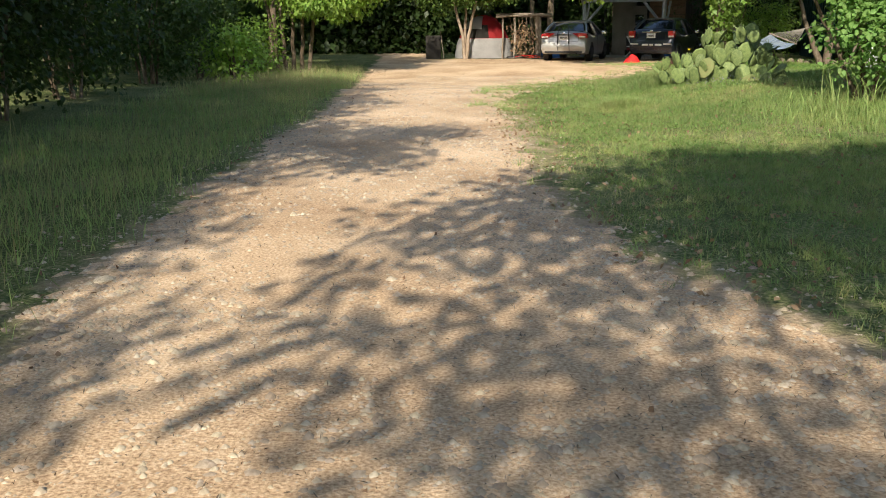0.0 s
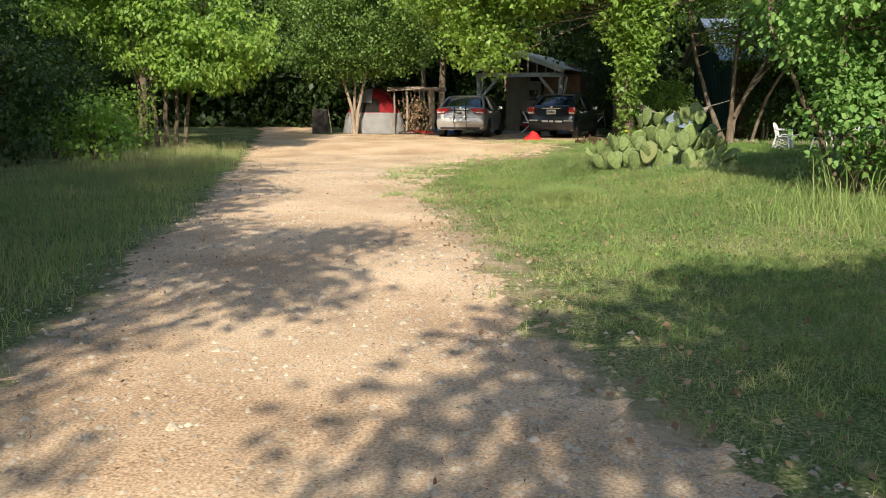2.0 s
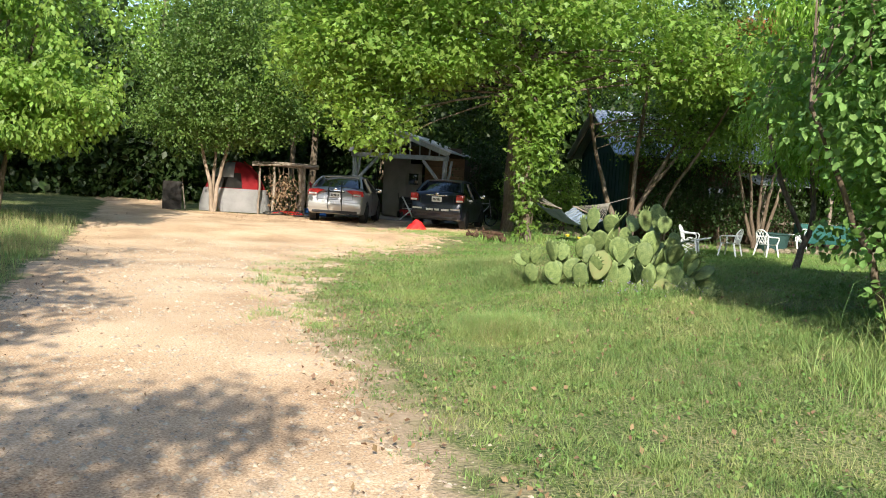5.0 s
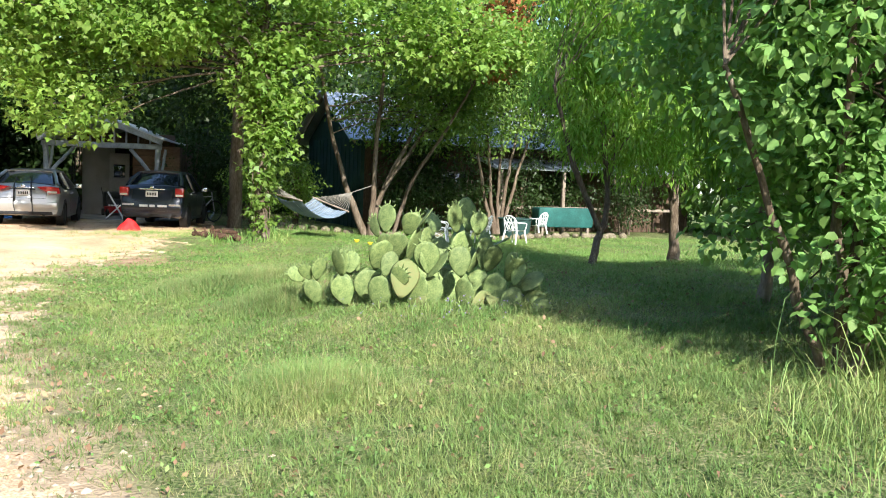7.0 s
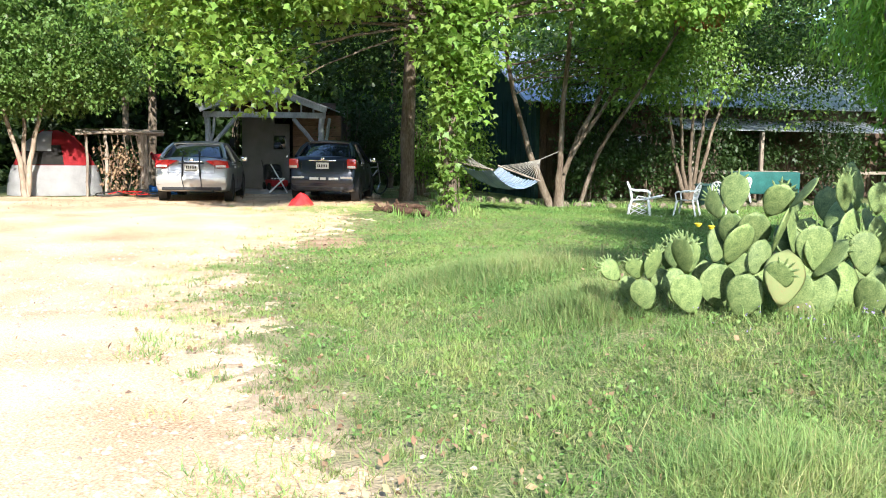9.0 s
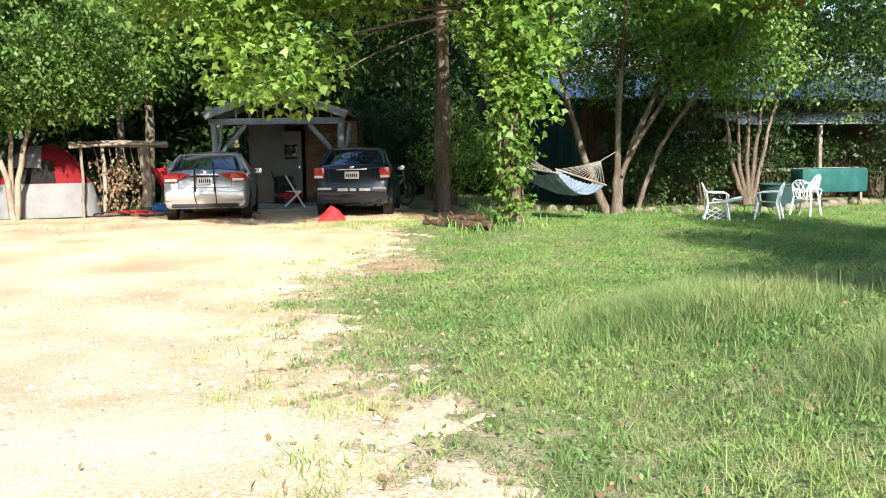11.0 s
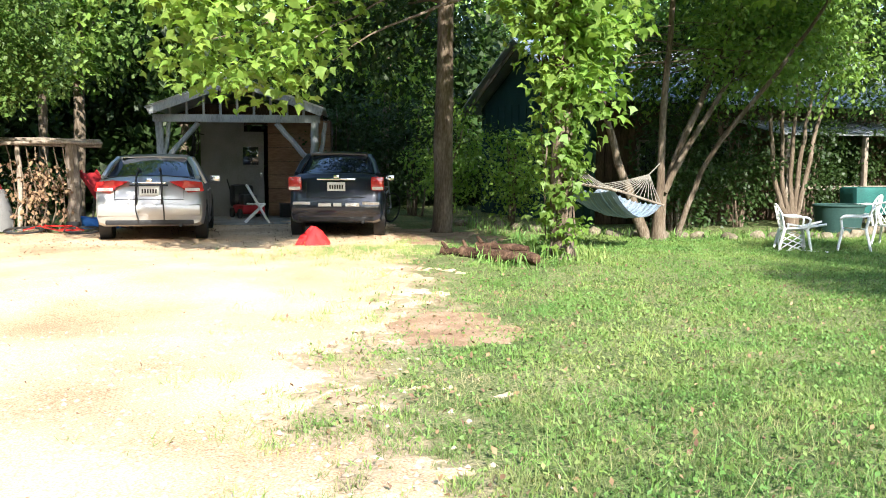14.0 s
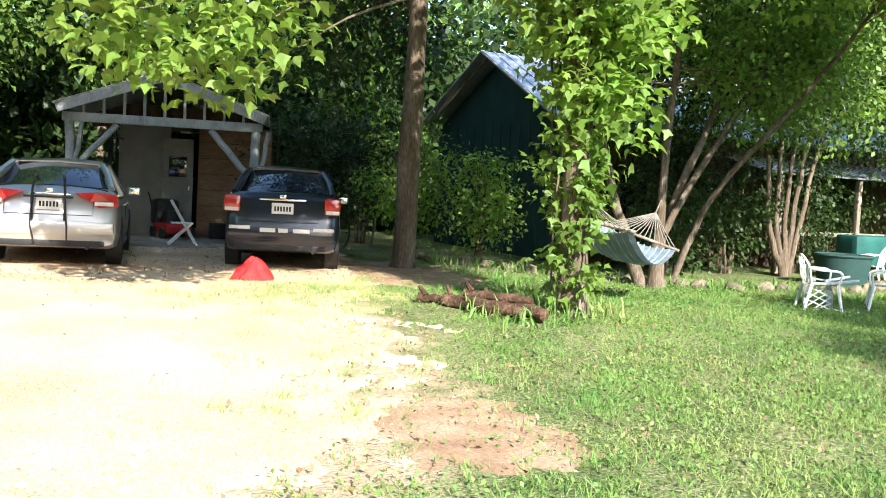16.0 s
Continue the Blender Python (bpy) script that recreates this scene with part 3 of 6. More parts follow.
# ---- trees ----
RHOMB = (np.array([(0, 0, 0), (0.32, 0.5, 0.06), (0, 1, -0.08), (-0.32, 0.5, 0.06)]), np.array([(0, 1, 2, 3)]))
LANCE = (np.array([(0, 0, 0), (0.11, 0.45, 0.03), (0, 1, -0.14), (-0.11, 0.45, 0.03)]), np.array([(0, 1, 2, 3)]))
BROAD = (np.array([(0, 0, 0), (0.34, 0.16, 0.08), (0.36, 0.6, 0.07), (0, 1, -0.12), (-0.36, 0.6, 0.07), (-0.34, 0.16, 0.08)]), np.array([(0, 1, 2, 3), (0, 3, 4, 5)]))
STAR = (np.array([(0, 0.32, 0), (0, 0, 0.02), (0.52, 0.26, -0.07), (0.24, 0.5, 0.04), (0, 1, -0.1), (-0.24, 0.5, 0.04), (-0.52, 0.26, -0.07)]),
        np.array([(0, i, i + 1) for i in range(1, 6)] + [(0, 6, 1)]))


def leaves(centres, spread, each, size, shape, droop=0.5, seed=1):
    """Clumps of leaves round the centres: vertices and faces."""
    r = np.random.default_rng(seed)
    c = np.repeat(np.asarray(centres), each, 0)
    n = len(c)
    off = r.normal(0, 1, (n, 3))
    off /= np.linalg.norm(off, axis=1)[:, None]
    off *= (r.uniform(0.15, 1, n) ** 0.6)[:, None] * np.array((spread, spread, spread * 0.75))
    p = c + off
    out = off / (np.linalg.norm(off, axis=1)[:, None] + 1e-6)
    ydir = out * 0.7 + r.normal(0, 0.6, (n, 3)) + np.array((0, 0, -droop))
    ydir /= np.linalg.norm(ydir, axis=1)[:, None]
    nor = np.array((0, 0, 1.0)) + 0.5 * out + r.normal(0, 0.45, (n, 3))
    xdir = np.cross(ydir, nor)
    xdir /= np.linalg.norm(xdir, axis=1)[:, None] + 1e-6
    zdir = np.cross(xdir, ydir)
    s = size * r.uniform(0.65, 1.25, n)
    tv, tf = shape
    v = p[:, None] + s[:, None, None] * (tv[None, :, 0, None] * xdir[:, None] + tv[None, :, 1, None] * ydir[:, None] + tv[None, :, 2, None] * zdir[:, None])
    f = (tf[None] + len(tv) * np.arange(n)[:, None, None]).reshape(-1, tf.shape[1])
    return v.reshape(-1, 3), f


x, y = scatter(100000, -1, 12, 19, 33, yard)
v, f = leaves(np.stack([x, y, land(x, y) + 0.03], 1), 0.03, 1, 0.034, RHOMB, 0.0, 401)
tagged(arrays("clover", v, f, CLOVER), "tiny clover leaves spread through the lawn", "clover", kind="stuff")


x, y = scatter(60000, -1, 7.5, 9, 24, lambda x, y: smooth01(-0.1, 0.8, -ragged(x, y)) * (0.15 + 0.85 * smooth01(0.0, 0.5, lumps(x, y, 1.7, 4) + 0.5 * lumps(x, y, 5.3, 6))))
v, f = leaves(np.stack([x, y, land(x, y) + 0.035], 1), 0.03, 1, 0.032, RHOMB, 0.1, 403)
tagged(arrays("lawn_weeds", v, f, CLOVER), "small broad-leaved weeds in the lawn", "weeds", kind="stuff")
x, y = scatter(16000, -1.3, 7.5, 4, 30, lambda x, y: smooth01(-0.6, 0.4, -ragged(x, y)) * (0.2 + 0.8 * np.exp(-np.abs(drive_depth(x, y)) / 0.8)))
v, f = leaves(np.stack([x, y, land(x, y) + 0.025], 1), 0.02, 1, 0.045, RHOMB, 0.0, 405)
tagged(arrays("dead_leaves", v, f, LITTER), "dry tan leaves caught in the grass", "litter", kind="stuff")
x, y = 3.3 + rng.normal(0, 0.55, 60), 16.2 + rng.normal(0, 0.35, 60)
v, f = leaves(np.stack([x, y, land(x, y) + rng.uniform(0.08, 0.18, 60)], 1), 0.03, 2, 0.018, RHOMB, 0.0, 407)
tagged(arrays("wild_flowers", v, f, PURPLE), "small purple wild flowers among the weeds", "flowers", kind="stuff")


def clump_centres(blobs, seed, shell=0.55):
    """Points in uneven ellipsoids (x, y, z, rx, ry, rz, count)."""
    r = np.random.default_rng(seed)
    out = []
    for x, y, z, rx, ry, rz, k in blobs:
        d = r.normal(0, 1, (k, 3))
        d /= np.linalg.norm(d, axis=1)[:, None]
        q = (shell + (1 - shell) * r.uniform(0, 1, k)) * (1 + 0.22 * np.sin(3 * d[:, 0] + 5 * d[:, 2] + seed) * np.sin(4 * d[:, 1] + seed))
        q[: k // 9] *= r.uniform(0.2, 0.9, k // 9)
        out.append(np.array((x, y, z)) + d * q[:, None] * np.array((rx, ry, rz)))
    return np.concatenate(out)


def tree(name, x, y, trunks, blobs, leaf, label, category="tree", bark=None, shape=RHOMB, size=0.1, spread=0.42, each=30, seed=1, droop=0.5, limbs=5, group="", crown2=None):
    """trunks: lists of (dx, dy, z, radius) from the base up; blobs: crown masses round the base."""
    r = np.random.default_rng(seed)
    z0 = tz(x, y) - 0.03
    ob = thing(name, pose(x, y, z0), label, category, group)
    tops = []
    for tr in trunks:
        pts = curve_pts([t[:3] for t in tr], 5, 0.012, r)
        rad = np.interp(np.linspace(0, 1, len(pts)), np.linspace(0, 1, len(tr)), [t[3] for t in tr])
        rad = rad * (1 + r.normal(0, 0.04, len(rad)))
        part("trunk", tube(bmesh.new(), pts, list(rad), 10), bark or BARK, ob)
        tops.append((pts, rad))
    for i, b in enumerate(blobs):
        pts, rad = tops[i % len(tops)]
        for k in range(limbs):
            zs = np.array([p[2] for p in pts])
            j = int(np.argmin(np.abs(zs - max(0.45 * zs[-1], min(b[2] - r.uniform(0.0, 0.9), zs[-1] - 0.1)))))
            d = r.normal(0, 1, 3)
            d /= np.linalg.norm(d)
            end = np.array(b[:3]) + d * np.array(b[3:6]) * r.uniform(0.5, 0.95)
            mid = (np.array(pts[j]) + end) / 2 + r.normal(0, 0.15, 3) + np.array((0, 0, 0.15))
            cp = curve_pts([pts[j], mid, end], 5, 0.02, r)
            part("limb", tube(bmesh.new(), cp, list(np.linspace(max(0.01, rad[j] * 0.28), 0.006, len(cp))), 6), bark or BARK, ob)
    c = clump_centres(blobs, seed)
    if crown2:
        sel = r.uniform(0, 1, len(c)) < crown2[1]
        v, f = leaves(c[sel], spread, each, size, shape, droop, seed + 50)
        arrays("crown", v, f, crown2[0], ob)
        c = c[~sel]
    v, f = leaves(c, spread, each, size, shape, droop, seed)
    arrays("crown", v, f, leaf, ob)
    return ob


def shrunk(ob, k):
    ob.scale = (k, k, k)
    return ob


def straight(h, r0, r1, lx=0.0, ly=0.0):
    return [(0, 0, 0, r0 * 1.35), (lx * 0.1, ly * 0.1, 0.35, r0), (lx * 0.5, ly * 0.5, h * 0.5, (r0 + r1) / 2), (lx, ly, h, r1)]


# the sycamore wrapped in vine, with its wide crown over the lawn and the parking
# High rear crown masses, mostly out of view, are added to shade the carport.
tree("sycamore", 5.45, 29.55, [straight(9.5, 0.15, 0.08, 0.1, 0.3)],
     [(0, 0.3, 7.2, 3.4, 3.0, 2.4, 300), (-2.4, 0.8, 5.3, 2.4, 2.2, 1.6, 260), (-4.5, 1.2, 4.5, 2.2, 1.8, 1.3, 220), (-3.9, 0.8, 2.95, 1.3, 1.0, 0.95, 80), (-5.6, 1.8, 5.6, 1.4, 1.4, 1.2, 100), (2.4, -0.3, 5.4, 2.5, 2.1, 1.6, 230), (0.1, -0.1, 3.7, 1.0, 0.9, 1.0, 90), (0.1, -0.1, 2.5, 0.6, 0.55, 0.9, 40), (4.5, -0.6, 4.9, 1.8, 1.6, 1.2, 110), (-1.6, -1.2, 6.2, 2.4, 2.2, 1.6, 170), (-4.0, 0.0, 7.0, 2.6, 2.2, 1.6, 170), (-4.4, 2.4, 8.2, 2.0, 2.0, 1.3, 130), (-2.2, 3.0, 8.6, 2.6, 2.2, 1.3, 150), (1.2, 3.4, 9.0, 2.6, 2.2, 1.3, 120), (-2.5, -0.3, 4.4, 1.6, 1.2, 0.6, 130), (-4.6, 0.3, 4.9, 1.2, 1.2, 0.7, 70), (5.8, -0.4, 4.9, 1.5, 1.1, 0.6, 110), (-2.2, 3.0, 6.7, 1.8, 1.3, 1.0, 150), (-4.4, 3.0, 6.5, 1.7, 1.3, 1.0, 140)],
     LEAF_SYC, "tall sycamore with pale green lobed leaves over the lawn", shape=STAR, size=0.15, spread=0.44, each=19, seed=3, bark=BARK, limbs=4)
# dense multi-stemmed tree over the tent
tree("crape_myrtle", -2.9, 37.4, [[(0, 0, 0, 0.08), (-0.15, 0, 1.2, 0.06), (-0.7, 0.1, 3.0, 0.04)], [(0.05, 0.05, 0, 0.08), (0.2, 0.1, 1.2, 0.06), (0.6, 0.1, 3.0, 0.04)], [(-0.03, 0.08, 0, 0.07), (0.0, 0.2, 1.4, 0.05), (0.1, 0.4, 3.2, 0.035)]],
     [(0, 0.1, 4.2, 2.9, 2.5, 1.9, 420), (-0.7, 0.1, 2.9, 2.0, 1.9, 1.0, 180), (1.0, 0.2, 3.0, 1.9, 1.8, 0.9, 170), (0.2, 0.4, 6.2, 2.3, 2.2, 1.6, 260)], LEAF_MID, "dense leafy crape myrtle with several pale stems", shape=RHOMB, size=0.12, spread=0.34, each=40, seed=5, bark=BARK_PALE, limbs=3)
# bare-trunked tree behind the parked cars
tree("elm", 6.4, 35.2, [straight(9, 0.19, 0.12, 0.25, 0.2)], [(0.2, 1.2, 7.6, 4.0, 3.0, 2.6, 320), (0, 2.5, 4.5, 2.2, 1.6, 1.6, 110)], LEAF_SHADED, "tall dark-trunked elm beside the parking", size=0.16, spread=0.55, each=34, seed=7)
# forked tree that holds the hammock; brighter leaves in its crown stand for sunlight
tree("hackberry", 9.5, 32.5, [[(0.0, 0, 0, 0.16), (0.0, 0, 1.0, 0.075), (0.1, 0, 3.2, 0.055), (0.3, 0, 5.5, 0.04)], [(0.05, 0.05, 0.1, 0.1), (0.25, 0.1, 1.1, 0.07), (1.5, 0.2, 3.4, 0.055), (2.7, 0.3, 5.8, 0.035)], [(-0.1, 0.2, 0, 0.12), (-0.6, 0.3, 1.2, 0.075), (-1.1, 0.4, 2.8, 0.055), (-1.5, 0.4, 4.6, 0.04)], [(0.1, 0.0, 0.9, 0.06), (0.5, -0.1, 1.7, 0.055), (2.0, -0.1, 3.6, 0.045), (3.3, 0.0, 4.6, 0.03)]],
     [(0.3, 0.6, 6.4, 3.4, 2.6, 1.9, 330), (2.8, 0.5, 5.0, 2.4, 2.0, 1.5, 240), (1.9, -0.4, 3.7, 1.5, 1.0, 1.0, 110), (3.6, 0.1, 3.7, 1.6, 1.1, 1.2, 130), (-1.6, 0.8, 5.6, 1.6, 1.4, 1.2, 80), (1.2, 2.6, 3.6, 1.4, 1.0, 0.8, 90)], LEAF_MID, "forked hackberry with leaning grey trunks holding a hammock", size=0.12, spread=0.5, each=30, seed=11, bark=BARK, limbs=6, crown2=(LEAF_SUNLIT, 0.4))
# many-stemmed privet behind the chairs; shade and sunlight are coloured into its leaves
# The last three masses, mostly out of view, are added to shade the house.
tree("privet", 14.6, 34.2, [[(0.1 * i, 0.05 * i, 0, 0.07), (0.25 * i, 0.1, 1.2, 0.055), (0.5 * i, 0.1 * i, 2.6, 0.04), (0.8 * i, 0, 4.2, 0.03)] for i in (-2, -1, 0, 1, 2)],
     [(0, 0.2, 4.6, 3.4, 2.4, 1.8, 330), (-2.4, 0.3, 3.4, 1.9, 1.6, 1.3, 180), (2.6, 0.2, 3.6, 2.0, 1.7, 1.4, 170), (3.2, -1.6, 5.2, 3.0, 2.2, 1.6, 200), (-2.0, -1.0, 5.4, 2.2, 1.8, 1.3, 150), (5.5, -0.8, 4.4, 2.2, 2.0, 1.9, 190), (-3.2, -3.4, 6.5, 2.6, 1.9, 1.1, 190), (0.6, -3.6, 6.7, 2.8, 1.9, 1.2, 200), (4.4, -3.2, 6.6, 2.8, 2.0, 1.3, 200)], LEAF_SHADED, "many-stemmed privet with shade-dark and sunlit leaves against the house", size=0.12, spread=0.45, each=26, seed=13, limbs=3, crown2=(LEAF_SUNLIT, 0.32))
# the mulberry close to the walk
tree("mulberry", 4.45, 13.3, [[(0, 0, 0, 0.045), (-0.2, -0.1, 1.0, 0.036), (-0.5, -0.3, 2.6, 0.026), (-0.7, -0.3, 4.0, 0.015)], [(0.1, 0.1, 0, 0.045), (0.4, 0.2, 1.2, 0.035), (0.8, 0.2, 3.0, 0.02)], [(0.05, -0.05, 0, 0.04), (0.1, -0.5, 1.2, 0.03), (0.2, -1.0, 2.6, 0.018)], [(-0.1, 0.05, 0, 0.04), (-0.5, 0.1, 0.9, 0.03), (-1.1, 0.1, 2.0, 0.018)]],
     [(0.4, 0, 2.6, 1.65, 1.7, 1.4, 380), (0.6, -0.1, 1.1, 1.4, 1.4, 0.8, 150), (0.3, 0, 4.3, 1.8, 1.7, 1.3, 260), (0.4, 0.2, 5.7, 1.7, 1.6, 1.0, 150), (1.8, 0.3, 1.8, 1.5, 1.5, 1.6, 190), (2.4, 1.0, 3.6, 1.7, 1.6, 1.5, 190), (-0.9, 0.6, 4.3, 1.2, 1.2, 0.9, 110)], LEAF_MUL, "bushy mulberry with broad glossy green leaves", shape=BROAD, size=0.076, spread=0.30, each=46, seed=17, droop=0.55, limbs=8)
# peach tree with hanging leaves
shrunk(tree("peach_tree", 6.95, 19.3, [[(0, 0, 0, 0.085), (0.14, 0.1, 0.5, 0.065), (0.34, 0.1, 1.2, 0.055), (0.2, 0.2, 3.0, 0.04)], [(0.2, 0.1, 0.7, 0.05), (-0.4, 0.2, 1.9, 0.05), (-0.9, 0.2, 3.3, 0.03)]],
     [(0.6, 0.2, 3.5, 1.8, 1.9, 1.2, 150), (0.5, 0, 4.9, 1.7, 1.8, 1.3, 150), (0.8, 0.2, 2.4, 1.5, 1.5, 0.7, 60), (0.5, 0.2, 6.2, 1.6, 1.6, 1.2, 120)], LEAF_PEACH, "peach tree with long hanging green leaves and leaning trunk", shape=LANCE, size=0.19, spread=0.45, each=40, seed=19, droop=1.1, limbs=5, bark=BARK), 0.74)
shrunk(tree("peach_tree", 9.6, 20.6, [[(0, 0, 0, 0.15), (0.05, 0.1, 0.6, 0.11), (0, 0.1, 1.6, 0.09), (0.2, 0.2, 3.4, 0.05)]],
     [(0, 0.2, 3.9, 2.5, 2.2, 1.4, 200), (0.4, 0, 5.2, 2.2, 2.0, 1.4, 170), (-0.2, 0.2, 2.6, 1.9, 1.6, 0.8, 70), (0.2, 0.3, 7.0, 2.2, 2.0, 1.5, 190)], LEAF_PEACH, "peach tree with long green leaves and dark trunk", shape=LANCE, size=0.2, spread=0.45, each=40, seed=23, droop=1.1, limbs=5), 0.76)
shrunk(tree("sapling", 6.2, 15.6, [[(0, 0, 0, 0.09), (0.05, 0, 0.5, 0.07), (0.0, 0.1, 1.6, 0.05), (0.1, 0.1, 3.2, 0.03)]],
     [(0, 0, 3.4, 1.7, 1.6, 1.3, 160), (0.6, 0.2, 2.2, 1.3, 1.2, 0.9, 90)], LEAF_PEACH, "young tree with a pale trunk in the shade", shape=LANCE, size=0.2, spread=0.45, each=36, seed=29, droop=1.0, bark=BARK_PALE), 0.82)
# scorched brown tree behind the yard
tree("cedar", 10.4, 33.1, [[(0, 0, 0, 0.06), (0.3, -0.6, 1.6, 0.05), (0.8, -2.0, 3.4, 0.035), (1.2, -3.3, 5.2, 0.02)]], [(1.2, -3.4, 4.9, 0.8, 0.7, 0.6, 46), (1.3, -3.3, 5.9, 0.9, 0.8, 0.8, 60)], LEAF_DEAD, "dying cedar with rust-brown foliage", size=0.12, spread=0.35, each=34, seed=31)

# vine climbing the sycamore
vine = thing("climbing_vine", pose(5.45, 29.55, tz(5.45, 29.55)), "bright green vine leaves climbing the sycamore trunk", "vine")
bm = bmesh.new()
for i in range(6):
    a0 = i * 1.1
    tube(bm, [(0.2 * math.cos(a0 + 0.25 * k), 0.2 * math.sin(a0 + 0.25 * k) + 0.03 * k, 0.3 * k) for k in range(16)], 0.012, 5)
part("stem", bm, BARK, vine)
r = np.random.default_rng(41)
k = 230
hz = r.uniform(0.15, 5.2, k) ** 1.0
ang = r.uniform(0, 2 * math.pi, k)
rad = (0.17 + 0.05 * np.clip(hz - 1.0, 0, 3)) + 0.28 * r.uniform(0, 1, k) ** 2 * (0.4 + 0.6 * np.abs(np.sin(hz * 2.1 + 1)))
v, f = leaves(np.stack([rad * np.cos(ang), rad * np.sin(ang) + 0.03 * hz, hz], 1), 0.17, 12, 0.11, STAR, 0.9, 42)
arrays("foliage", v, f, LEAF_SYC, vine)


def thicket(name, spots, leaf, label, size=0.11, each=30, spread=0.4, shape=RHOMB, seed=1, category="shrub", stems=6, bark=None, droop=0.5):
    """Shrubs that leaf down to the ground: (x, y, rx, ry, h, clumps)."""
    for i, (x, y, rx, ry, h, k) in enumerate(spots):
        r = np.random.default_rng(seed + i)
        z0 = tz(x, y)
        ob = thing(name, pose(x, y, z0 - 0.03), label, category)
        for s in range(stems):
            a = r.uniform(0, 2 * math.pi)
            q = r.uniform(0.1, 0.7)
            bm = bmesh.new()
            tube(bm, curve_pts([(0.25 * q * rx * math.cos(a), 0.25 * q * ry * math.sin(a), 0), (0.5 * q * rx * math.cos(a), 0.5 * q * ry * math.sin(a), h * 0.45), (q * rx * math.cos(a + 0.3), q * ry * math.sin(a + 0.3), h * 0.85)], 5, 0.015, r), list(np.linspace(0.03, 0.008, 11)), 6)
            part("stem", bm, bark or BARK, ob)
        c = clump_centres([(0, 0, h * 0.55, rx, ry, h * 0.5, k)], seed + i, 0.4)
        c = c[c[:, 2] > 0.1]
        v, f = leaves(c, spread, each, size, shape, droop, seed + i)
        arrays("foliage", v, f, leaf, ob)


# ---- the woods along the drive ----
LW = "leafy tree in the shaded woods along the drive"
tree("hackberry", -6.6, 3.6, [straight(7, 0.14, 0.06, 0.8, 0.3)], [(0.4, 0, 5.4, 1.7, 2.2, 1.3, 150), (3.8, -1.7, 4.9, 0.7, 0.7, 0.5, 30), (3.2, -0.5, 4.9, 1.0, 0.8, 0.5, 44), (4.0, 0.5, 4.9, 0.8, 0.6, 0.4, 28), (2.7, 0.9, 4.9, 0.7, 0.7, 0.4, 22), (-0.6, 0, 3.0, 1.6, 2.0, 1.2, 120)], LEAF_SHADED, LW, size=0.13, each=30, seed=61, limbs=3)
tree("hackberry", -6.9, 7.6, [straight(8, 0.16, 0.06, 0.4, 0.0)], [(0.2, 0, 5.6, 2.4, 2.6, 2.0, 240), (0.2, 0.2, 3.0, 1.7, 2.2, 1.4, 150), (2.0, 0.2, 4.7, 1.4, 2.3, 0.9, 130)], LEAF_SHADED, LW, size=0.13, each=30, seed=63, limbs=3)
tree("hackberry", -7.6, 12.0, [straight(8, 0.16, 0.06, 0.4, 0.0)], [(0.3, 0, 5.8, 2.6, 2.8, 2.2, 260), (0.6, 0, 3.0, 1.9, 2.4, 1.5, 170), (2.2, 0.2, 4.6, 1.4, 2.3, 0.9, 120)], LEAF_SHADED, LW, size=0.13, each=30, seed=65, limbs=3)
tree("hackberry", -10.8, 16.5, [straight(8, 0.16, 0.06, 0.4, 0.0)], [(0.2, 0, 6.0, 2.8, 2.8, 2.4, 280), (0.4, 0, 3.0, 2.2, 2.4, 1.5, 220)], LEAF_SHADED, LW, size=0.13, each=30, seed=67, limbs=3)
tree("hackberry", -11.6, 21.5, [straight(9, 0.16, 0.06, 0.4, 0.0)], [(0.2, 0, 6.4, 2.8, 2.8, 2.6, 280), (0.8, 0, 3.4, 2.2, 2.4, 1.6, 220)], LEAF_MID, LW, size=0.13, each=30, seed=69, limbs=3)
tree("ash", -7.3, 27.8, [[(0.2 * i, 0.15 * i, 0, 0.07), (0.3 * i, 0.1 * i, 1.6, 0.05), (0.6 * i, 0.1, 4.4, 0.03)] for i in (-2, -1, 0, 1, 2)],
     [(0.3, 0, 3.6, 2.7, 2.4, 1.9, 330), (1.5, -0.6, 2.6, 1.7, 1.7, 1.0, 170), (0, 0, 6.2, 2.5, 2.4, 1.9, 300), (-1.4, -0.8, 4.6, 2.0, 1.8, 1.8, 200)], LEAF_SUNLIT, "sunlit ash with bright green leaves on thin stems", size=0.14, spread=0.36, each=36, seed=71, droop=0.8, limbs=2, shape=RHOMB)
tree("hackberry", -10.0, 35.0, [straight(10, 0.18, 0.06, 0.4, 0.0)], [(0.2, 0, 7.0, 3.2, 2.8, 3.0, 330), (0.8, 0, 4.0, 2.4, 2.4, 1.8, 230)], LEAF_MID, LW, size=0.15, each=30, seed=73, limbs=3)
thicket("undergrowth_shrub", [(-6.2, 5.4, 1.1, 1.6, 2.2, 110), (-6.6, 8.8, 1.1, 1.7, 2.6, 130), (-7.4, 12.2, 1.2, 1.9, 2.6, 130), (-8.2, 15.8, 1.3, 2.0, 2.8, 140), (-8.5, 20.0, 1.4, 2.2, 2.6, 150), (-8.9, 24.4, 1.3, 2.0, 2.6, 140)], LEAF_SHADED, "shade-dark undergrowth at the edge of the woods", seed=81, each=34)
thicket("sumac_bush", [(-7.0, 21.2, 0.9, 1.0, 1.3, 60), (-8.0, 26.0, 0.9, 1.0, 1.6, 60)], LEAF_SUNLIT, "small sunlit bush at the woods' edge", seed=91, each=26, size=0.12)

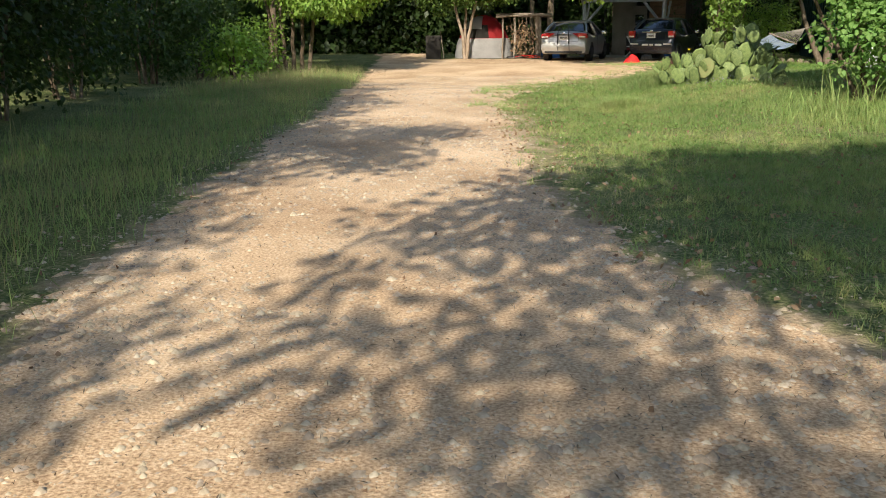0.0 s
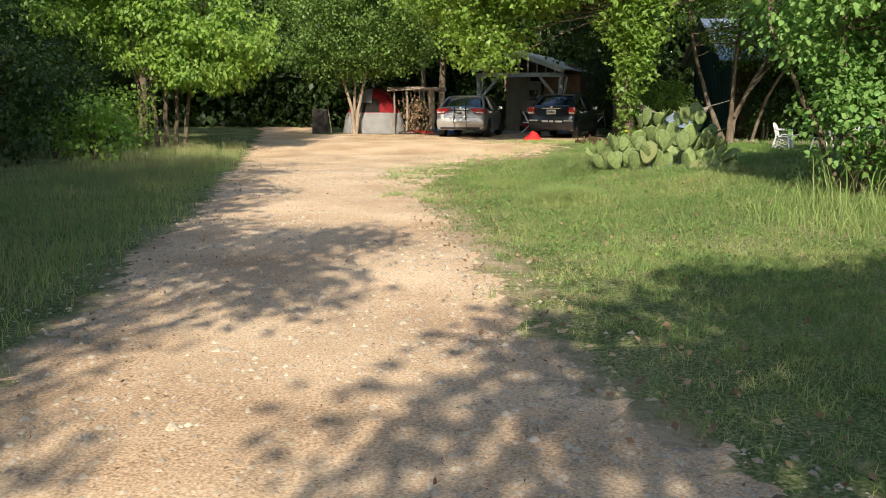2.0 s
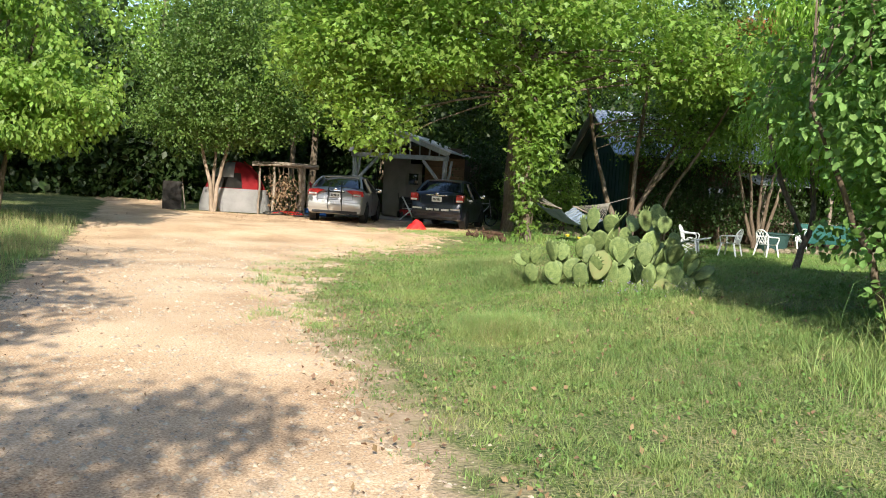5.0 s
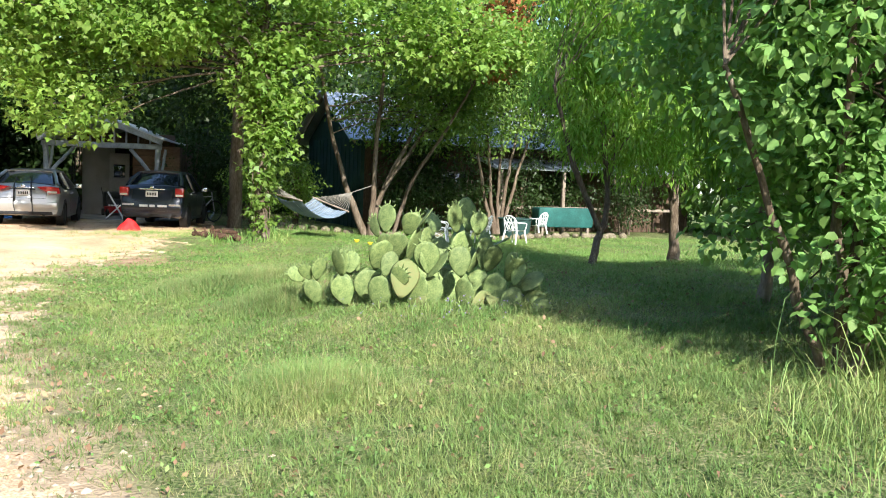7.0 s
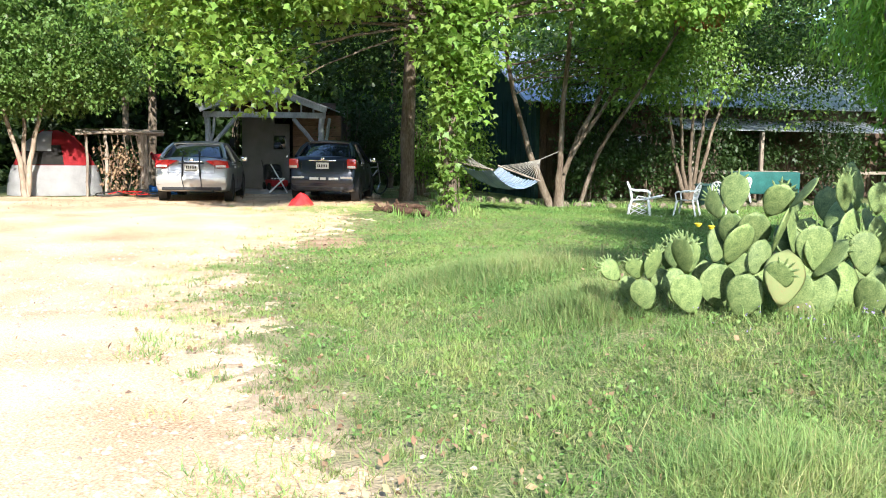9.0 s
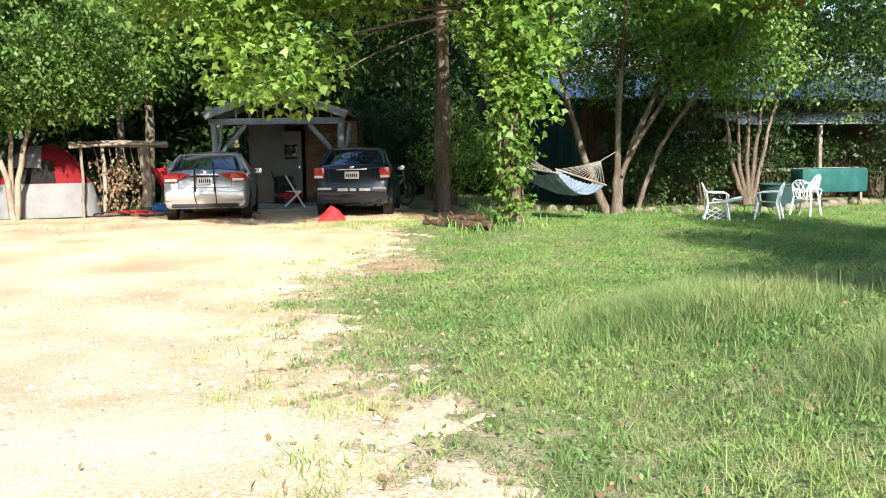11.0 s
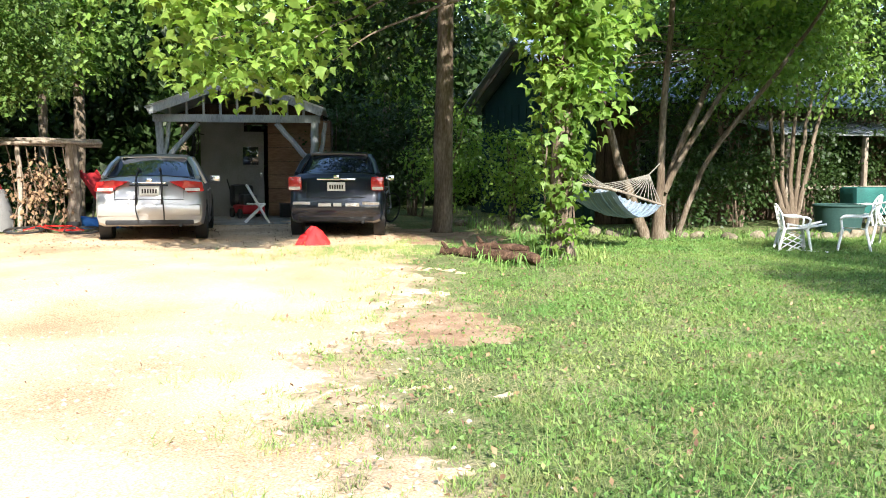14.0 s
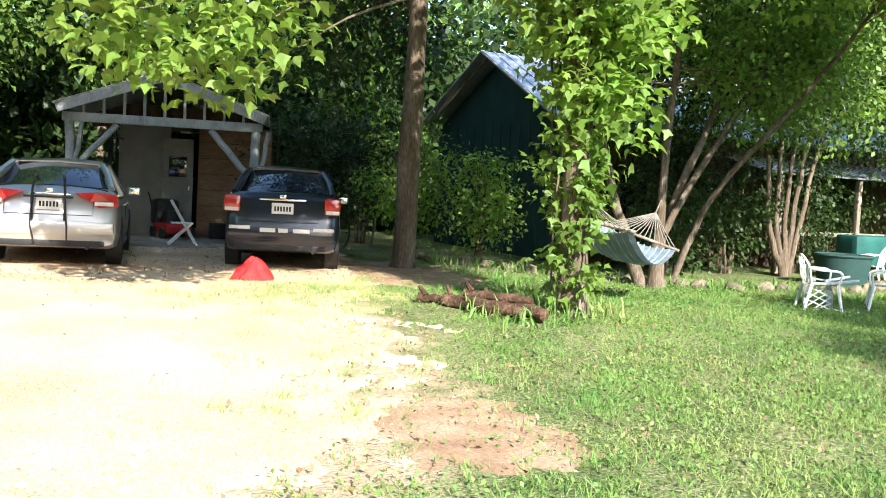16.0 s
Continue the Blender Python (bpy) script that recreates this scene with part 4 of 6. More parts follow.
# Unseen extension of the woods, added to shade the left verge.
tree("hackberry", -6.6, -1.6, [straight(7, 0.14, 0.06, 0.8, 0.3)], [(1.9, -0.7, 5.0, 1.4, 1.9, 0.9, 260), (1.7, 1.7, 5.0, 1.4, 1.9, 0.9, 270), (1.7, 4.1, 5.0, 1.4, 1.7, 0.9, 230), (0.9, 6.5, 5.2, 1.3, 1.7, 0.9, 200), (3.5, -2.5, 4.7, 0.6, 0.7, 0.4, 30), (0.0, 0.8, 3.0, 1.4, 1.8, 1.2, 110)], LEAF_SHADED, LW, size=0.13, each=28, seed=75, limbs=3)

# trees beside the start of the walk, which shade it
tree("oak", 5.6, -1.3, [straight(8, 0.2, 0.08, -0.8, 0.6)], [(-4.2, 0.9, 5.0, 1.7, 2.0, 0.8, 210), (-2.6, 1.0, 5.2, 1.9, 2.3, 0.9, 460), (-0.6, 0.9, 5.4, 1.9, 2.2, 1.0, 420), (1.0, 0.4, 6.0, 2.0, 2.0, 1.0, 160), (-4.3, 2.5, 5.0, 1.5, 1.3, 0.6, 190), (-2.5, 2.7, 5.1, 1.6, 1.3, 0.6, 330), (-0.9, 2.6, 5.2, 1.6, 1.3, 0.6, 320), (0.9, 2.2, 5.3, 1.6, 1.5, 0.6, 280), (-5.6, 0.6, 5.0, 1.0, 1.0, 0.5, 50), (-6.2, 1.5, 5.0, 0.9, 1.0, 0.5, 46), (-6.9, 0.2, 5.0, 0.9, 1.0, 0.5, 36), (-7.3, -1.3, 5.0, 0.8, 0.8, 0.5, 20), (-6.0, -0.8, 5.0, 1.0, 1.0, 0.5, 36), (-4.9, -0.6, 5.1, 1.0, 1.0, 0.5, 52), (-3.4, -0.2, 5.2, 1.1, 0.9, 0.5, 60)], LEAF_MID, "spreading oak beside the driveway", size=0.16, spread=0.40, each=14, seed=101)
tree("oak", 4.7, -6.5, [straight(8, 0.2, 0.08, -0.8, 0.6)], [(-4.9, 2.4, 5.0, 1.5, 1.4, 0.8, 62), (-3.3, 2.0, 5.1, 1.6, 1.4, 0.8, 70), (-1.4, 2.0, 5.2, 1.6, 1.4, 0.8, 90), (0.0, 0.4, 6.8, 2.0, 2.0, 1.0, 90), (-6.3, 2.2, 5.0, 0.9, 0.9, 0.5, 20), (-5.3, 1.4, 5.0, 1.0, 0.9, 0.5, 26)], LEAF_MID, "spreading oak at the start of the driveway", size=0.16, spread=0.38, each=14, seed=103)

# Out of view; added to throw shade on the lawn past the mulberry.
tree("elm", 8.4, 9.2, [straight(7, 0.15, 0.07, 0.2, 0.2)], [(-0.8, 0.0, 4.6, 1.7, 1.6, 0.9, 130), (-2.3, 0.9, 4.3, 1.3, 1.2, 0.8, 90), (1.3, 1.0, 5.0, 1.7, 1.6, 0.9, 110), (3.3, 2.5, 5.2, 1.7, 1.6, 0.9, 110), (0.3, 3.6, 5.0, 1.4, 1.2, 0.7, 80), (-1.2, -2.4, 4.6, 1.7, 1.5, 0.9, 130)], LEAF_MID, "unseen leafy elm added to shade the yard", size=0.16, spread=0.42, each=16, seed=107)

# ---- distant woods on all sides ----


def woodland(name, n, place, h, leaf, seed, size=0.42, spread=1.1, each=26):
    r = np.random.default_rng(seed)
    x, y = place(r, n)
    z = r.uniform(0.0, 1, n) * h * (0.8 + 0.25 * np.sin(x * 0.9 + y * 0.5))
    v, f = leaves(np.stack([x, y, z], 1), spread, each, size, RHOMB, 0.5, seed)
    return tagged(arrays(name, v, f, leaf), "dense leafy woods around the yard", "woods", kind="stuff")


woodland("woodland", 1600, lambda r, n: (r.uniform(-34, 40, n), r.uniform(50, 58, n) - 0.0), 12, LEAF_MID, 111)
woodland("woodland", 1500, lambda r, n: (r.uniform(-14, 26, n), r.uniform(44.5, 49, n)), 10, LEAF_SHADED, 112, 0.32)
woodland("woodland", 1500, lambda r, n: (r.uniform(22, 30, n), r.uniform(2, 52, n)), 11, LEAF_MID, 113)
woodland("woodland", 1300, lambda r, n: (r.uniform(-20, -11.5, n), r.uniform(-12, 52, n)), 11, LEAF_SHADED, 114)
# These two stand unseen behind and beside the start, only for light and shadow.
woodland("woodland", 800, lambda r, n: (r.uniform(-18, -8, n), r.uniform(-13, 1, n)), 6, LEAF_SHADED, 115)
woodland("woodland", 900, lambda r, n: (r.uniform(9.0, 20, n), r.uniform(-12, 9, n)), 5, LEAF_SHADED, 116, 0.3)
for i, (x, y, h, s) in enumerate([(-0.4, 41.8, 9, 0.12), (0.4, 42.4, 9, 0.15), (8.4, 43.0, 9, 0.12), (19.0, 41.5, 9, 0.14), (-6.0, 47.0, 10, 0.16), (3.5, 46.0, 10, 0.16)]):
    tree("elm", x, y, [straight(h, s, s * 0.5, 0.3, 0.2)], [(0.2, 0.2, 6.6, 2.6, 2.2, 2.4, 190), (0, 0.3, 4.2, 1.8, 1.6, 1.4, 70)], LEAF_SUNLIT if i % 2 == 0 else LEAF_MID, "tall elm behind the buildings", size=0.18, spread=0.55, each=23, seed=121 + i, limbs=2)

# Coarse layers added to plug sky gaps; deep-wood shade is in their colour.
woodland("woodland", 700, lambda r, n: (r.uniform(-36, 42, n), r.uniform(59, 63, n)), 11, LEAF_SHADED, 117, 1.3, 2.2, 16)
woodland("woodland", 500, lambda r, n: (r.uniform(-12, 24, n), r.uniform(46, 48.5, n)), 6, LEAF_SHADED, 118, 0.6, 1.2, 20)

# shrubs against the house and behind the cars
thicket("yaupon_bush", [(7.6, 37.4, 0.9, 0.8, 2.6, 90), (8.6, 36.3, 0.7, 0.7, 2.2, 70)], LEAF_SUNLIT, "yaupon bush with small sunlit-toned leaves beside the house", seed=141, size=0.1, each=30)
# The deep shade before the house is put into these leaves' colour.
thicket("yaupon_bush", [(12.2, 35.0, 1.2, 0.9, 3.0, 120), (11.3, 34.3, 0.9, 0.7, 2.0, 70), (15.8, 34.9, 1.1, 0.8, 2.6, 90), (13.7, 34.9, 1.0, 0.8, 2.4, 80), (17.8, 35.6, 1.3, 1.0, 2.6, 110), (19.5, 34.0, 1.3, 1.0, 2.4, 100), (8.2, 40.6, 1.6, 1.2, 3.4, 130), (6.7, 41.6, 1.5, 1.2, 3.2, 110), (-0.9, 39.3, 0.9, 0.7, 1.4, 50)], LEAF_SHADED, "evergreen bush with shade-dark leaves by the buildings", seed=151, each=30)
x, y = scatter(9000, 4.2, 12.5, 29.0, 37.4, lambda x, y: smooth01(0.3, 0.0, np.abs(y - (37.2 - 1.1 * (x - 7.4)) * 0.0 - np.interp(x, [4.2, 6, 7.6, 8.3, 10, 12.5], [29.4, 29.7, 36.4, 34.9, 32.4, 31.6])) - 0.4))
blades("weeds", x, y, rng.uniform(0.08, 0.28, len(x)), rng.uniform(0.012, 0.03, len(x)), 0.8, CLOVER, "low weeds and ivy along the bed's edge", "weeds")

# ---- carport and shed ----
KX, KY = 3.35, 38.9
KZ = gz(KX, KY)
K = pose(KX, KY, KZ, 0, 0, -20)
slab = tagged(part("pavement", box(bmesh.new(), 0, 3.0, -0.02, 4.2, 6.6, 0.14, 0.02), CONCRETE), "worn concrete slab under the carport", "slab", kind="structure")
slab.matrix_world = K
carport = thing("carport", K, "open timber carport with a white-trimmed gable and forked log posts", "carport")
for s in (-1, 1):
    bm = bmesh.new()
    tube(bm, curve_pts([(1.62 * s, 0, 0.05), (1.60 * s, 0.02, 1.0), (1.64 * s, 0, 2.2)], 5, 0.012), 0.085, 9)
    part("post", bm, WHITEWOOD, carport, "pale peeled log post")
    bm = bmesh.new()
    tube(bm, curve_pts([(1.60 * s, 0, 1.25), (1.3 * s, 0, 1.62), (0.82 * s, 0.02, 2.18)], 5, 0.008), [0.06] * 11, 8)
    part("brace", bm, WHITEWOOD, carport, "pale forked log brace")
    bm = bmesh.new()
    tube(bm, curve_pts([(1.64 * s, 0.02, 1.1), (1.78 * s if s > 0 else 1.5 * s, 0, 1.6), (1.86 * s if s > 0 else 1.42 * s, 0, 2.2)], 5, 0.008), [0.045] * 11, 8)
    part("brace", bm, WHITEWOOD, carport, "pale forked log brace")
    bm = bmesh.new()
    rot = Matrix.Rotation(math.atan2(0.72, 2.0) * s, 4, "Y")
    box(bm, 0.90 * s, -0.28, 2.72, 1.92, 0.05, 0.16, 0.006, rot)
    part("fascia", bm, WHITEWOOD, carport, "white painted rake board")
    cover = part("roof", box(bmesh.new(), 0.93 * s, 2.9, 2.805, 1.98, 6.4, 0.02, 0.003, rot), TIN, carport, "grey metal roof")
    for j in range(24):
        part("sheet", box(bmesh.new(), 0.93 * s, -0.2 + 0.27 * j, 2.826 + (0.006 if j % 2 else 0.0), 2.0, 0.262, 0.012, 0.003, rot), TIN, cover)
bm = box(bmesh.new(), 0, -0.02, 2.27, 3.5, 0.12, 0.16, 0.01)
part("beam", bm, WHITEWOOD, carport, "white painted tie beam")
for i in range(9):
    x = -1.4 + 0.35 * i
    top_z = 3.02 - abs(x) * 0.36
    if top_z - 2.35 > 0.12:
        part("stud", box(bmesh.new(), x, 0.0, (2.35 + top_z) / 2, 0.05, 0.05, top_z - 2.35, 0.004), WHITEWOOD, carport, "white gable stud")
part("rear_gable", box(bmesh.new(), 0, 2.78, 2.5, 3.5, 0.05, 0.5), BROWNWOOD, carport)

shed = thing("shed", K @ pose(0, 2.6, 0.05), "shed of grey siding and plywood under the carport", "shed")
part("wall", box(bmesh.new(), -0.62, 0, 1.15, 0.95, 0.1, 2.3, 0.004), SIDING, shed, "pale grey panel")
for i in range(7):
    part("plank", box(bmesh.new(), 1.18, 0.0, 0.17 + 0.33 * i, 1.5, 0.08, 0.32, 0.006), PLYWOOD, shed, "brown plywood board")
part("side_wall", box(bmesh.new(), -1.12, 1.7, 1.15, 0.1, 3.4, 2.3), SIDING, shed)
part("side_wall", box(bmesh.new(), 1.9, 1.7, 1.15, 0.1, 3.4, 2.3), BROWNWOOD, shed)
# Near-black, so the opening's shade is in the wall's colour.
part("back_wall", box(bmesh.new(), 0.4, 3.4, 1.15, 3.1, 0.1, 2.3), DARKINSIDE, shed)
door = part("door", box(bmesh.new(), 0.02, -0.04, 1.02, 0.62, 0.05, 2.02, 0.006), SIDING, shed, "grey door with a dark window")
part("pane", box(bmesh.new(), 0.02, -0.075, 1.45, 0.36, 0.012, 0.42, 0.003), GLASS, door)
part("door_handle", box(bmesh.new(), 0.26, -0.09, 1.0, 0.03, 0.05, 0.1, 0.01), CHROME, door)

# ---- house ----
HX, HY = 10.85, 36.6
H = pose(HX, HY, gz(HX, HY), 0, 0, -4)
house = thing("house", H, "low house with teal gable, board walls and a metal roof", "house")
LEN, DEEP, EAVE, RIDGE = 13.0, 6.0, 2.95, 4.45
bm = bmesh.new()
pts = [(0, 0, 0), (0, 0, EAVE), (0, DEEP / 2, RIDGE - 0.05), (0, DEEP, EAVE), (0, DEEP, 0)]
a = [bm.verts.new(p) for p in pts]
b = [bm.verts.new((0.12, p[1], p[2])) for p in pts]
bm.faces.new(a)
bm.faces.new(b[::-1])
for i in range(5):
    bm.faces.new((a[i], b[i], b[(i + 1) % 5], a[(i + 1) % 5]))
bmesh.ops.recalc_face_normals(bm, faces=bm.faces)
gable = part("wall", bm, TEAL, house, "dark teal gable wall", smooth=False)
for i in range(14):
    part("batten", box(bmesh.new(), -0.012, 0.3 + 0.42 * i, EAVE / 2, 0.024, 0.04, EAVE, 0.004), TEAL, gable) if 0.3 + 0.42 * i < DEEP else None
part("wall", box(bmesh.new(), LEN / 2 + 0.1, DEEP, EAVE / 2, LEN, 0.12, EAVE), BROWNWOOD, house)
part("wall", box(bmesh.new(), LEN, DEEP / 2, EAVE / 2, 0.12, DEEP, EAVE), BROWNWOOD, house)
front = part("wall", box(bmesh.new(), LEN / 2 + 0.1, 0.1, EAVE / 2, LEN - 0.04, 0.12, EAVE), BROWNWOOD, house, "weathered brown board wall")
for i in range(62):
    part("plank", box(bmesh.new(), 0.26 + 0.205 * i, 0.02 + 0.006 * math.sin(i * 2.3), EAVE / 2, 0.19, 0.03, EAVE - 0.02, 0.004), BROWNWOOD, front)
for wx in (1.7, 3.3, 7.4):
    w = part("window", box(bmesh.new(), wx, -0.02, 1.4, 0.95, 0.06, 1.1, 0.006), GREYWOOD, house, "weathered window frame")
    for sx in (-0.22, 0.22):
        part("pane", box(bmesh.new(), wx + sx, -0.055, 1.4, 0.4, 0.014, 0.96, 0.003), GLASS, w)
    part("window_sill", box(bmesh.new(), wx, -0.07, 0.82, 1.05, 0.14, 0.04, 0.005), WHITEWOOD, w)
slope = math.atan2(RIDGE - EAVE, DEEP / 2)
for s in (0, 1):
    run = (DEEP / 2 + 0.45) / math.cos(slope)
    bm = bmesh.new()
    yc, zc = (DEEP / 4 - 0.22, EAVE + (RIDGE - EAVE) / 2 - 0.08) if s == 0 else (DEEP * 3 / 4 + 0.22, EAVE + (RIDGE - EAVE) / 2 - 0.08)
    rot = Matrix.Rotation(slope if s == 0 else -slope, 4, "X")
    box(bm, LEN / 2 - 0.1, yc, zc + 0.05, LEN + 0.9, run, 0.03, 0, rot)
    sheet = part("roof", bm, TIN, house, "ribbed grey metal roof", smooth=False)
    rib = part("rib", box(bmesh.new(), 0, 0, 0.025, 0.05, run, 0.03, 0.008), TIN, sheet, smooth=False)
    rib.matrix_local = Matrix.Translation((-0.5, yc, zc + 0.05)) @ rot
    for j in range(1, 47):
        o = new("rib", rib.data)
        o.parent = sheet
        o.matrix_local = Matrix.Translation((-0.5 + 0.3 * j, yc, zc + 0.05)) @ rot
    part("fascia", box(bmesh.new(), -0.36, yc, zc - 0.02, 0.04, run, 0.14, 0.004, rot), GREYWOOD, house)
porch = thing("porch_roof", H @ pose(4.2, -1.5, 0), "low metal porch roof on posts along the house", "porch")
bm = bmesh.new()
rot = Matrix.Rotation(0.22, 4, "X")
box(bm, 3.6, 0.75, 2.28, 7.6, 1.75, 0.03, 0, rot)
for j in range(26):
    box(bm, -0.1 + 0.29 * j, 0.75, 2.305, 0.05, 1.75, 0.03, 0, rot)
part("roof", bm, TIN, porch, smooth=False)
for i in range(4):
    part("post", box(bmesh.new(), 0.1 + 2.35 * i, 0.02, 1.03, 0.11, 0.11, 2.06, 0.008), GREYWOOD, porch)
part("rail", box(bmesh.new(), 3.6, 0.02, 0.85, 7.0, 0.06, 0.09, 0.006), GREYWOOD, porch)

# ---- cars ----


def loft(bm, rings, close=True):
    vs = [[bm.verts.new(p) for p in ring] for ring in rings]
    for a, b in zip(vs, vs[1:]):
        for j in range(len(a) - 1):
            bm.faces.new((a[j], a[j + 1], b[j + 1], b[j]))
    if close:
        bm.faces.new(vs[0])
        bm.faces.new(vs[-1][::-1])
    bmesh.ops.recalc_face_normals(bm, faces=bm.faces)
    return bm


def car_shape(y, stations):
    """hw, zbot, ztop by interpolation."""
    ys = [s[0] for s in stations]
    return [float(np.interp(y, ys, [s[i] for s in stations])) for i in (1, 2, 3)]


def sedan(name, m, label, paint, W, Ln, Ht, deck, light, group="", small=False):
    ob = thing(name, m, label, "car", group)
    hw = W / 2
    st = [(0.0, hw * 0.86, 0.42, 0.62), (0.05, hw * 0.95, 0.30, 0.78), (0.12, hw * 0.97, 0.27, deck - 0.10), (0.2, hw * 0.975, 0.25, deck - 0.01), (0.32, hw * 0.98, 0.24, deck + 0.01), (0.62, hw, 0.23, deck + 0.0), (1.2, hw, 0.21, 0.95), (Ln * 0.55, hw, 0.2, 0.93), (Ln * 0.72, hw, 0.2, 0.96), (Ln * 0.78, hw, 0.21, 0.95), (Ln * 0.93, hw * 0.95, 0.24, 0.80), (Ln * 0.985, hw * 0.82, 0.3, 0.66), (Ln, hw * 0.62, 0.38, 0.56)]
    ys = sorted({*(s[0] for s in st), *np.linspace(0.4, Ln - 0.5, 14)})
    rings = []
    for y in ys:
        w, zb, zt = car_shape(y, st)
        half = [(0, zt + 0.015), (w * 0.5, zt + 0.012), (w * 0.8, zt - 0.005), (w * 0.93, zt - 0.05), (w * 0.985, zt - 0.16), (w, zb + 0.42 * (zt - zb)), (w * 0.985, zb + 0.2 * (zt - zb)), (w * 0.95, zb + 0.03), (w * 0.86, zb)]
        rings.append([(x, y, z) for x, z in half] + [(-x, y, z) for x, z in half[:0:-1]] + [(0, y, zt + 0.015)])
    body = part("body", loft(bmesh.new(), [r[:-1] + [r[0]] for r in rings]), paint, ob)
    # greenhouse: glass all round, painted roof and pillars
    gst = [(0.42, deck + 0.0, deck + 0.02, 0.84), (1.02, 0.94, Ht - 0.05, 0.66), (1.35, 0.93, Ht - 0.01, 0.66), (1.9, 0.92, Ht, 0.67), (2.4, 0.92, Ht - 0.03, 0.66), (3.35, 0.95, 0.965, 0.82)]
    rings = []
    for y, zb, zt, k in gst:
        wb, wt = hw * 0.93, hw * k
        rings.append([(-wb, y, zb), (-wt - 0.01, y, zt - 0.06), (-wt * 0.9, y, zt - 0.005), (0, y, zt + 0.015), (wt * 0.9, y, zt - 0.005), (wt + 0.01, y, zt - 0.06), (wb, y, zb)])
    cabin = part("cabin_glass", loft(bmesh.new(), rings, False), GLASS, ob, "tinted windows")
    bm = bmesh.new()
    loft(bm, [[(x * 1.01, y, z + 0.012) for x, _, z in ring[1:-1]] for ring, y in zip(rings[1:5], (1.0, 1.35, 1.9, 2.42))], False)
    bmesh.ops.solidify(bm, geom=bm.faces[:], thickness=0.02)
    part("roof", bm, paint, ob)
    for s in (-1, 1):
        wt = hw * 0.66 + 0.01
        for pth, rr in (([(s * hw * 0.86, 0.36, deck - 0.0), (s * (wt + 0.09), 0.7, (deck + Ht) / 2), (s * wt, 1.02, Ht - 0.07)], 0.045), ([(s * wt, 2.42, Ht - 0.06), (s * hw * 0.9, 3.3, 0.96)], 0.035), ([(s * hw * 0.94, 1.95, 0.93), (s * (wt + 0.01), 1.9, Ht - 0.05)], 0.03), ([(s * wt, 1.0, Ht - 0.06), (s * (wt + 0.006), 1.9, Ht - 0.045), (s * wt, 2.42, Ht - 0.06)], 0.03)):
            bm = bmesh.new()
            tube(bm, pth, rr, 7)
            part("pillar", bm, paint, ob)
        mir = part("mirror", box(bmesh.new(), s * (hw + 0.09), 2.75, 1.0, 0.2, 0.1, 0.13, 0.03), paint, ob)
        part("mirror_glass", box(bmesh.new(), s * (hw + 0.09), 2.695, 1.0, 0.16, 0.008, 0.1, 0.003), CHROME, mir)
        for hy in (1.35, 2.3):
            part("door_handle", box(bmesh.new(), s * (hw + 0.012), hy, 0.82, 0.03, 0.17, 0.03, 0.008), paint, ob)
        part("door_seam", box(bmesh.new(), s * (hw + 0.0005), 1.95, 0.6, 0.006, 0.008, 0.6), BLACKPLASTIC, ob)
        part("sill", box(bmesh.new(), s * hw * 0.955, Ln * 0.47, 0.22, 0.06, Ln * 0.46, 0.07, 0.015), paint, ob)
    # wheels
    for s in (-1, 1):
        for wy in (0.92 if not small else 0.78, Ln - 0.86):
            wh = new("wheel")
            wh.parent = ob
            wh.location = (s * (hw - 0.085), wy, 0.305)
            bm = bmesh.new()
            prof = [(0.19, -0.09), (0.27, -0.098), (0.30, -0.07), (0.307, 0), (0.30, 0.07), (0.27, 0.098), (0.19, 0.09)]
            n = 28
            rg = [[bm.verts.new((x, r_ * math.cos(2 * math.pi * i / n), r_ * math.sin(2 * math.pi * i / n))) for r_, x in prof] for i in range(n)]
            for i in range(n):
                for j in range(len(prof) - 1):
                    bm.faces.new((rg[i][j], rg[i][j + 1], rg[(i + 1) % n][j + 1], rg[(i + 1) % n][j]))
            bmesh.ops.recalc_face_normals(bm, faces=bm.faces)
            part("tyre", bm, TYRE, wh)
            bm = bmesh.new()
            bmesh.ops.create_cone(bm, cap_ends=True, segments=28, radius1=0.195, radius2=0.19, depth=0.12, matrix=Matrix.Rotation(math.pi / 2, 4, "Y"))
            for i in range(7):
                box(bm, s * 0.066, 0.1 * math.cos(i * 0.8976), 0.1 * math.sin(i * 0.8976), 0.025, 0.2, 0.045, 0.006, Matrix.Rotation(i * 0.8976, 4, "X"))
            part("rim", bm, ALLOY, wh)
            bm = bmesh.new()
            bmesh.ops.create_cone(bm, cap_ends=True, segments=28, radius1=0.355, radius2=0.35, depth=0.2, matrix=Matrix.Translation((s * (hw - 0.094), wy, 0.325)) @ Matrix.Rotation(math.pi / 2, 4, "Y"))
            part("wheel_arch", bm, BLACKPLASTIC, ob)
    # rear
    if light == "wedge":
        for s in (-1, 1):
            bm = bmesh.new()
            pr = [(hw * 0.36, deck - 0.06), (hw * 0.66, deck - 0.04), (hw * 0.95, deck - 0.07), (hw * 0.985, deck - 0.22), (hw * 0.7, deck - 0.24), (hw * 0.58, deck - 0.16)]
            dep = [0.03, 0.02, 0.10, 0.10, 0.015, 0.015]
            a = [bm.verts.new((s * x, d_ - 0.0, z)) for (x, z), d_ in zip(pr, dep)]
            b = [bm.verts.new((s * x, d_ + 0.22, z)) for (x, z), d_ in zip(pr, dep)]
            bm.faces.new(a)
            bm.faces.new(b[::-1])
            for i in range(6):
                bm.faces.new((a[i], a[(i + 1) % 6], b[(i + 1) % 6], b[i]))
